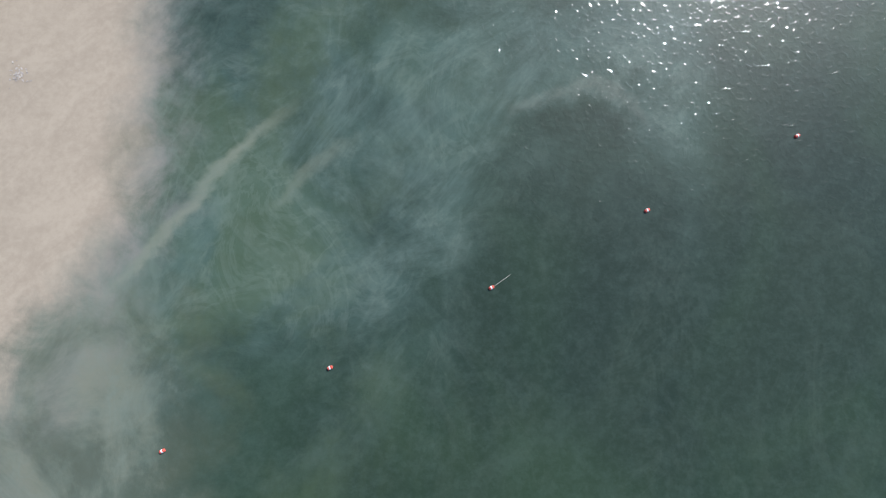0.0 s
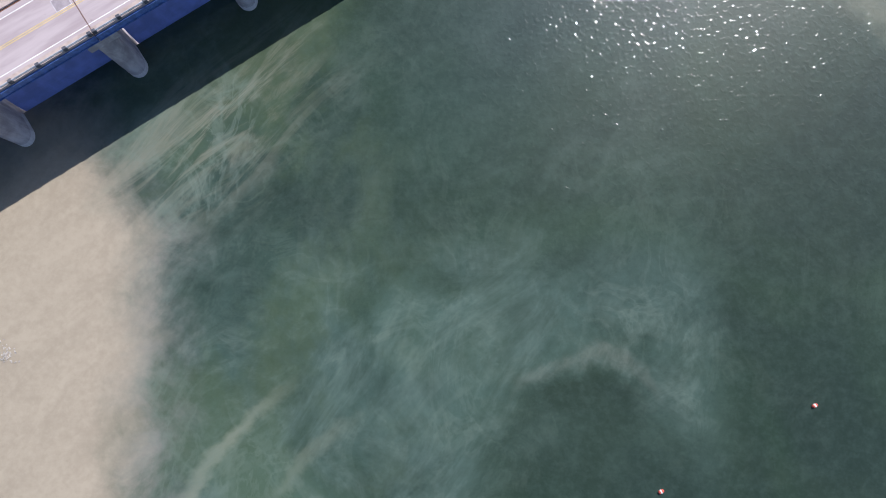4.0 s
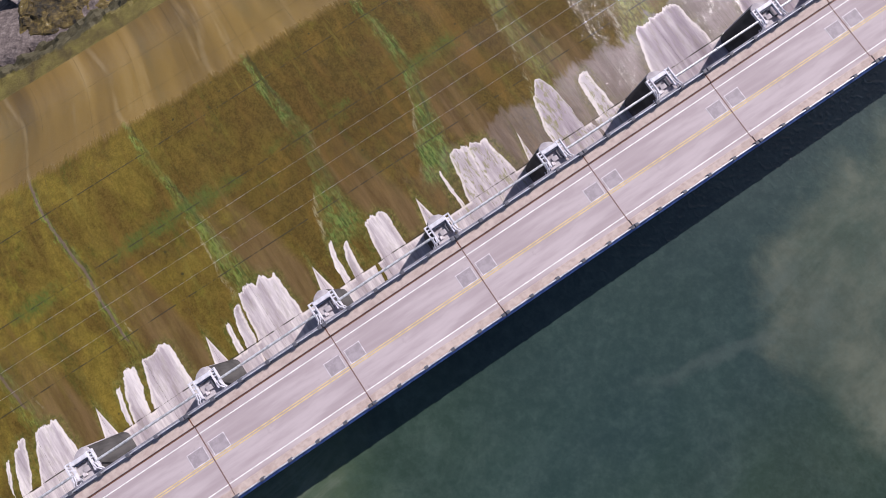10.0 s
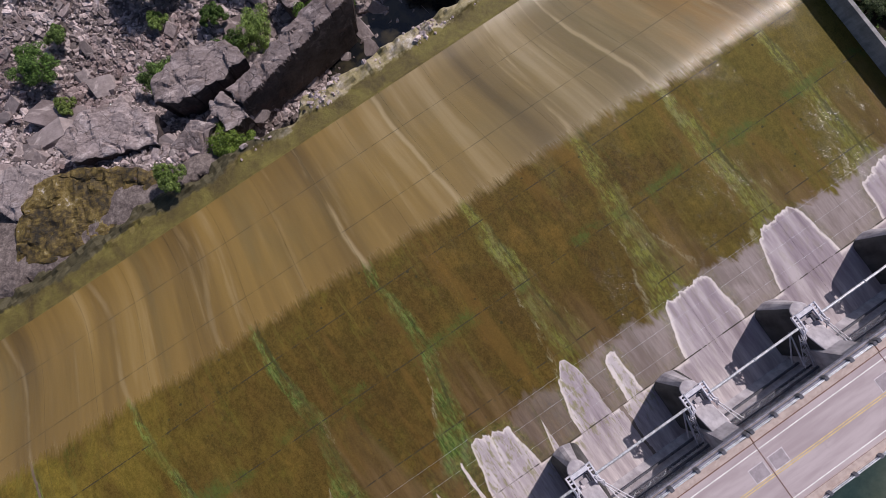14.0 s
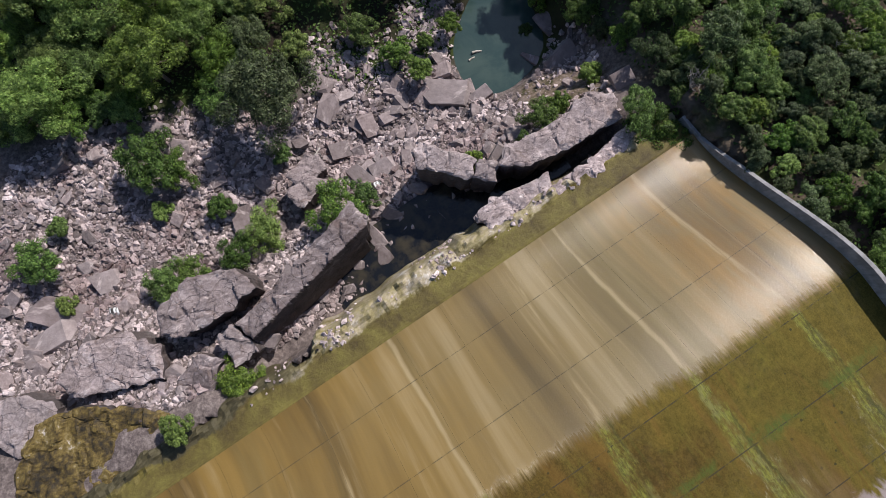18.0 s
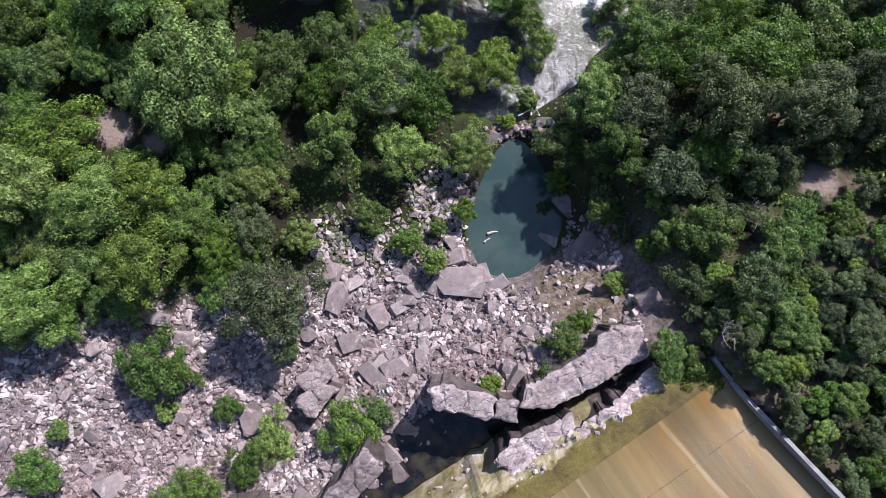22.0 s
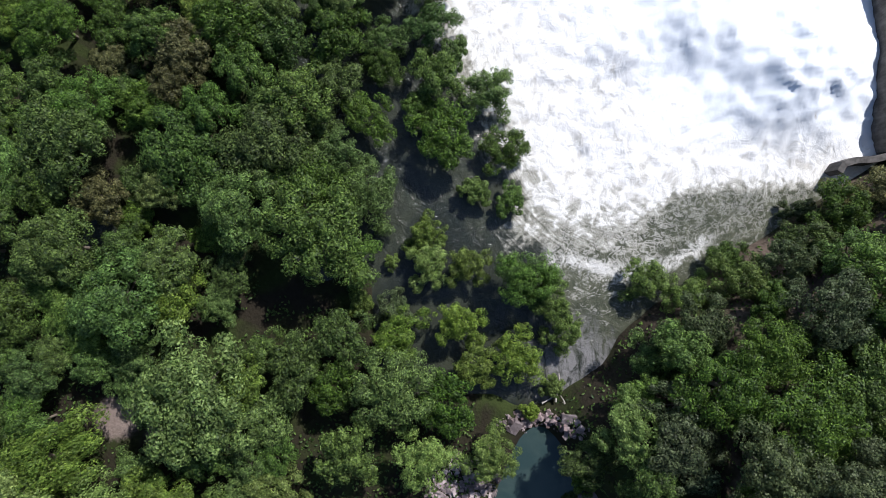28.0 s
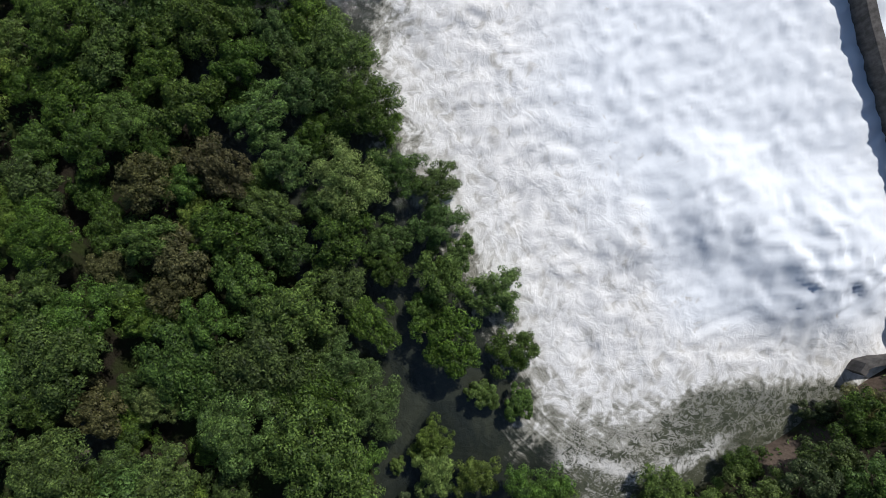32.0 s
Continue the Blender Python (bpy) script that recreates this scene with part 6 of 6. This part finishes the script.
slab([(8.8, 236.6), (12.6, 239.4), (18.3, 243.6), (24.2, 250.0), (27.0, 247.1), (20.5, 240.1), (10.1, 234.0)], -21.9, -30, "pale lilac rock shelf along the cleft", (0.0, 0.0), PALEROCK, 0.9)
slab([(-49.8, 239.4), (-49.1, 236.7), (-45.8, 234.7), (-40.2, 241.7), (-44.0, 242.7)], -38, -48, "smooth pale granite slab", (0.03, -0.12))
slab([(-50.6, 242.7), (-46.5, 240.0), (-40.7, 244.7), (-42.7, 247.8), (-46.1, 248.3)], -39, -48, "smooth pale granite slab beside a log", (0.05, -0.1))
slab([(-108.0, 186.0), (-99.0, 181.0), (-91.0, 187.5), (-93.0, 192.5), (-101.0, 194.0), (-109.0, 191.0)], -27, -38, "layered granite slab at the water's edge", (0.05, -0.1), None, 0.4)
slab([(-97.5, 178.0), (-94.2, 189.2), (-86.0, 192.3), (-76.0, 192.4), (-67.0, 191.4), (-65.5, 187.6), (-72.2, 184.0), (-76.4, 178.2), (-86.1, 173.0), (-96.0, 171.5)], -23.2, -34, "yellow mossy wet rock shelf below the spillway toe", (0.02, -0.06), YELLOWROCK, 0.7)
LARGE = [(-42, 261, 3.2), (-32, 257, 3.0), (-24, 263, 2.3), (-12, 265, 4.4), (-7, 267, 1.9), (-2, 268, 1.6), (-14, 271, 2.5), (-18, 265, 2.0), (-28, 245, 3.1), (-33, 243, 2.6), (-39, 251, 2.7),
         (-44, 267, 3.0), (-21, 249, 1.5), (-26, 266, 1.9), (-94, 218, 3.4), (-104, 210, 4.9), (-104, 204, 4.0), (-107, 199, 2.4), (-62, 233, 3.4), (10.6, 277.5, 3.6),
         (15.5, 272.5, 3.4), (13.0, 283.5, 2.4), (26, 261, 3.0), (-38, 265, 1.9), (-27, 259, 1.9), (-34, 250, 2.1), (-4, 264, 2.1), (-16, 256, 1.8), (-4.8, 300.0, 1.5), (-1.8, 301.0, 1.2), (7.0, 303.0, 1.4)]


def boulder(x, y, s, label, lift=0.28, flat=1.0):
    some = BLOCKS if rng.random() < (0.85 if flat < 1 else 0.5) else ROCKS
    ob = new("boulder", some[rng.randrange(len(some))])
    ob.matrix_world = (Matrix.Translation((x, y, ground_z(x, y) + lift * s)) @ Euler((rng.uniform(-.35, .35), rng.uniform(-.35, .35), rng.uniform(0, 6.28))).to_matrix().to_4x4()
                       @ Matrix.Diagonal((s * rng.uniform(0.95, 1.7), s, s * rng.uniform(0.7, 1.1) * flat, 1)))
    tagged(ob, label, "boulder", group="gorge boulders")


for x, y, s in LARGE:
    boulder(x, y, s, "large angular pinkish-grey granite boulder", 0.22, 0.7)


def rubble_at(x, y):
    """How readily loose rock lies at a place, 0 to 1."""
    u, v = to_uv(x, y)
    if v < 196 or u > 166 + 0.5 * max(0.0, y - 262) or v > 272:
        return 0.0
    west = smooth(y, 272 + 0.08 * x, 258 + 0.08 * x) if x < -48 else smooth(y, 284, 272)
    pool_edge = smooth(pool_rim(x, y), 0.95, 1.1)
    trench = 1 - smooth(v, 189.5, 192) * (1 - smooth(v, 199, 204)) * smooth(u, 92, 104) * (1 - smooth(u, 148, 158))
    heap = smooth(math.hypot((x + 17) / 9, (y - 285) / 9), 1.1, 0.6)
    heap = max(heap, smooth(math.hypot((x - 1) / 10, (y - 301) / 3.2), 1.1, 0.7))
    bank = 1 - 0.8 * smooth(math.hypot((x - 14) / 12, (y - 262) / 7), 1.1, 0.7)
    west *= bank
    return max(west, heap) * pool_edge * trench


made = 0
while made < 300:
    x, y = rng.uniform(-120, 22), rng.uniform(192, 282)
    if rng.random() < rubble_at(x, y):
        boulder(x, y, rng.choice((0.7, 0.9, 1.1, 1.6)) * rng.uniform(0.8, 1.3), "angular pinkish-grey granite boulder in the rubble")
        made += 1


def scatter_mesh(name, n, low, high, material, seed, where, area, floor=ground_z):
    """Loose small rocks, joined."""
    r = random.Random(seed)
    shapes = [([tuple(v.co) for v in me.vertices], [tuple(p.vertices) for p in me.polygons]) for me in ROCKS + BLOCKS]
    verts, faces = [], []
    done = 0
    while done < n:
        x, y = r.uniform(*area[0]), r.uniform(*area[1])
        if r.random() > where(x, y):
            continue
        s = low * (high / low) ** (r.random() ** 2.2)
        m = Matrix.Translation((x, y, floor(x, y) + 0.28 * s)) @ Euler((r.uniform(-.6, .6), r.uniform(-.6, .6), r.uniform(0, 6.28))).to_matrix().to_4x4() @ Matrix.Diagonal((s * r.uniform(0.9, 1.9), s, s * r.uniform(.6, 1.2), 1))
        vs, fs = shapes[r.randrange(len(shapes))]
        k = len(verts)
        verts += [tuple(m @ Vector(v)) for v in vs]
        faces += [tuple(i + k for i in f) for f in fs]
        done += 1
    me = bpy.data.meshes.new(name)
    me.from_pydata(verts, [], faces)
    me.materials.append(material)
    return new(name, me)


tagged(scatter_mesh("rubble", 30000, 0.15, 0.9, RUBBLE, 3, rubble_at, ((-122, 24), (192, 306))), "loose broken granite rubble on the gorge slope", "rubble", kind="stuff")


def on_ledge(x, y):
    u, v = to_uv(x, y)
    return max(0.0, noise.noise(Vector((u * 0.12, v * 0.25, 4))) + 0.05) if 188.2 < v < 194.5 and 66 < u < 165 else 0.0


tagged(scatter_mesh("ledge_stones", 300, 0.12, 0.6, PALEROCK, 6, on_ledge, ((-115, 35), (150, 255)), lambda x, y: ledge_z(*to_uv(x, y))), "pale broken stones along the toe ledge", "stones", kind="stuff")


def undergrowth():
    """Low leafy growth on the wood floor."""
    r = np.random.default_rng(8)
    verts, faces = [], []
    n = 0
    while n < 34000:
        x, y = r.uniform(-125, 105), r.uniform(150, 440)
        u, v = to_uv(x, y)
        if (u > 172 and y < 338 + (x - 30) * 0.5) or (y > 266 + 0.1 * (x + 60) and x < -14 and x + (y - 377) * 0.5 < -16):
            z = ground_z(x, y)
            if z < -48.2 or min(math.hypot(x + 98, y - 303), math.hypot(x - 58, y - 285)) < 6.5:
                n += 1
                continue
            h, s, a = r.uniform(0.1, 0.9), r.uniform(0.25, 0.55), r.uniform(0, 6.28)
            k = len(verts)
            c, d = math.cos(a) * s, math.sin(a) * s
            t = r.uniform(-0.3, 0.3)
            verts += [(x - c, y - d, z + h - t), (x + d * 0.6, y - c * 0.6, z + h + 0.1), (x + c, y + d, z + h + t), (x - d * 0.6, y + c * 0.6, z + h + 0.1)]
            faces.append((k, k + 1, k + 2, k + 3))
            n += 1
    me = bpy.data.meshes.new("undergrowth")
    me.from_pydata(verts, [], faces)
    me.materials.append(LEAVES[0])
    return tagged(new("undergrowth", me), "low green undergrowth on the wood floor", "undergrowth", kind="stuff")


undergrowth()


# ---- outlet wall, driftwood, flotsam ----


def bank_wall(name, label, path, top, half):
    """A concrete wall along a bent line in plan."""
    bm = bmesh.new()
    rows = []
    for i, (x, y) in enumerate(path):
        a, c = Vector(path[max(0, i - 1)]), Vector(path[min(len(path) - 1, i + 1)])
        n = Vector((-(c - a).y, (c - a).x)).normalized() * half
        rows.append([bm.verts.new((x + k * n.x, y + k * n.y, z)) for k, z in ((-1.3, -56), (-1, top - 0.12), (-0.9, top), (0.9, top), (1, top - 0.12), (1.3, -56))])
    for a, c in zip(rows, rows[1:]):
        for i in range(6):
            bm.faces.new((a[i], a[(i + 1) % 6], c[(i + 1) % 6], c[i]))
    bm.faces.new(rows[0])
    bm.faces.new(rows[-1][::-1])
    bmesh.ops.recalc_face_normals(bm, faces=bm.faces)
    return tagged(new(name, mesh_of(name, bm, DAMPWALL)), label, "wall", kind="structure")


bank_wall("wall_outlet", "damp concrete wall cap beside the churning outlet", [(70.6, 358.4), (71.8, 360.2), (74.5, 361.0), (79.0, 361.2), (84.0, 362.4), (90.0, 364.5)], -44.4, 0.8)
bank_wall("wall_basin", "dark wet basin wall along the white water", [(84.0, 363.5), (83.0, 369.0), (82.6, 374.0), (83.2, 384.0), (83.4, 398.0), (81.2, 412.0), (78.0, 424.0), (75.0, 436.0), (72.0, 452.0)], -44.0, 1.2)


def log_mesh(length, radius, seed):
    """A bleached trunk with a bend, stub branches and a flared butt."""
    r = random.Random(seed)
    bm = bmesh.new()
    pts = [Vector((length * (i / 5 - 0.5), 0.12 * length * math.sin(i * 0.9 + seed) * 0.4, 0.05 * r.uniform(-1, 1))) for i in range(6)]
    for i, (a, c) in enumerate(zip(pts, pts[1:])):
        k = radius * (1.25 - 0.16 * i)
        vs = bmesh.ops.create_cone(bm, cap_ends=True, segments=8, radius1=k, radius2=k * 0.87, depth=(c - a).length * 1.04)["verts"]
        bmesh.ops.transform(bm, verts=vs, matrix=Matrix.Translation((a + c) / 2) @ (c - a).to_track_quat("Z", "Y").to_matrix().to_4x4())
    for _ in range(3):
        a = pts[r.randrange(2, 5)]
        rod(a, a + Vector((r.uniform(-0.3, 0.6), r.choice((-1, 1)) * r.uniform(0.4, 0.9), r.uniform(0.1, 0.5))) * length * 0.16, radius * 0.35, 5, bm)
    return bm


for x, y, z, turn, length, radius in ((-45.5, 246.5, -42.2, 55, 9.0, 0.35), (-4.7, 277.0, -47.2, 10, 2.6, 0.28), (-6.0, 275.2, -47.3, 40, 1.8, 0.2), (9.0, 303.5, -46.2, 70, 6.0, 0.22),
                                      (7.0, 305.0, -46.4, 110, 5.0, 0.18), (10.5, 307.5, -46.6, 35, 5.5, 0.2), (5.5, 309.0, -47.2, 85, 6.5, 0.22), (12.0, 305.5, -46.2, 150, 4.0, 0.15), (3.5, 306.5, -46.8, 20, 4.0, 0.15)):
    ob = new("driftwood_log", mesh_of("driftwood_log", log_mesh(length, radius, int(x * 7 + y)), DRIFT))
    ob.matrix_world = pose(x, y, z, 0, 4, turn)
    tagged(ob, "bleached grey driftwood log stranded in the gorge", "log", group="driftwood")


def flotsam():
    r = random.Random(4)
    bm = bmesh.new()
    for _ in range(70):
        a, d = r.uniform(0, 6.28), abs(r.gauss(0, 1.0))
        x, y, s = d * math.cos(a), d * math.sin(a), r.uniform(0.05, 0.2)
        vs = bmesh.ops.create_cube(bm, size=1.0)["verts"]
        bmesh.ops.transform(bm, verts=vs, matrix=Matrix.Translation((x, y, 0.03)) @ Euler((r.uniform(-.3, .3), r.uniform(-.3, .3), r.uniform(0, 6.28))).to_matrix().to_4x4() @ Matrix.Diagonal((s * 1.8, s, s * 0.5, 1)))
    ob = new("flotsam", mesh_of("flotsam", bm, DRIFT))
    ob.location = (-67.5, 35.9, 0)
    return tagged(ob, "patch of floating sticks and debris on silty water", "flotsam", kind="stuff")


flotsam()


# ---- small cascades ----


def cascade(x, y, z, turn, width, drop, run):
    """A thin sheet of water sliding over a rock step, uneven across."""
    n, m = 14, 12
    verts, faces = [], []
    for j in range(m + 1):
        for i in range(n + 1):
            a, d = i / n - 0.5, j / m
            bulge = 0.25 * noise.noise(Vector((a * 6, d * 2, x)))
            verts.append((a * width * (0.8 + 0.5 * d) + 0.2 * noise.noise(Vector((d * 4, a, y))), d * run + bulge, -drop * smooth(d, 0.1, 0.95) + bulge * 0.5 + 0.15 * math.cos(a * 5)))
    for j in range(m):
        for i in range(n):
            k = j * (n + 1) + i
            faces.append((k, k + 1, k + n + 2, k + n + 1))
    me = bpy.data.meshes.new("cascade")
    me.from_pydata(verts, [], faces)
    me.materials.append(CASCADE)
    ob = new("cascade", me)
    ob.matrix_world = pose(x, y, z, 0, 0, turn)
    thick = ob.modifiers.new("body", "SOLIDIFY")
    thick.thickness = 0.25
    return tagged(ob, "small white cascade sliding over dark rock", "waterfall", group="cascades")


cascade(-29.9, 241.1, ground_z(-29.9, 241.1) + 1.9, 200, 4.2, 1.8, 3.4)
cascade(-89.6, 211.6, ground_z(-89.6, 211.6) + 1.9, 190, 2.2, 1.8, 4.0)
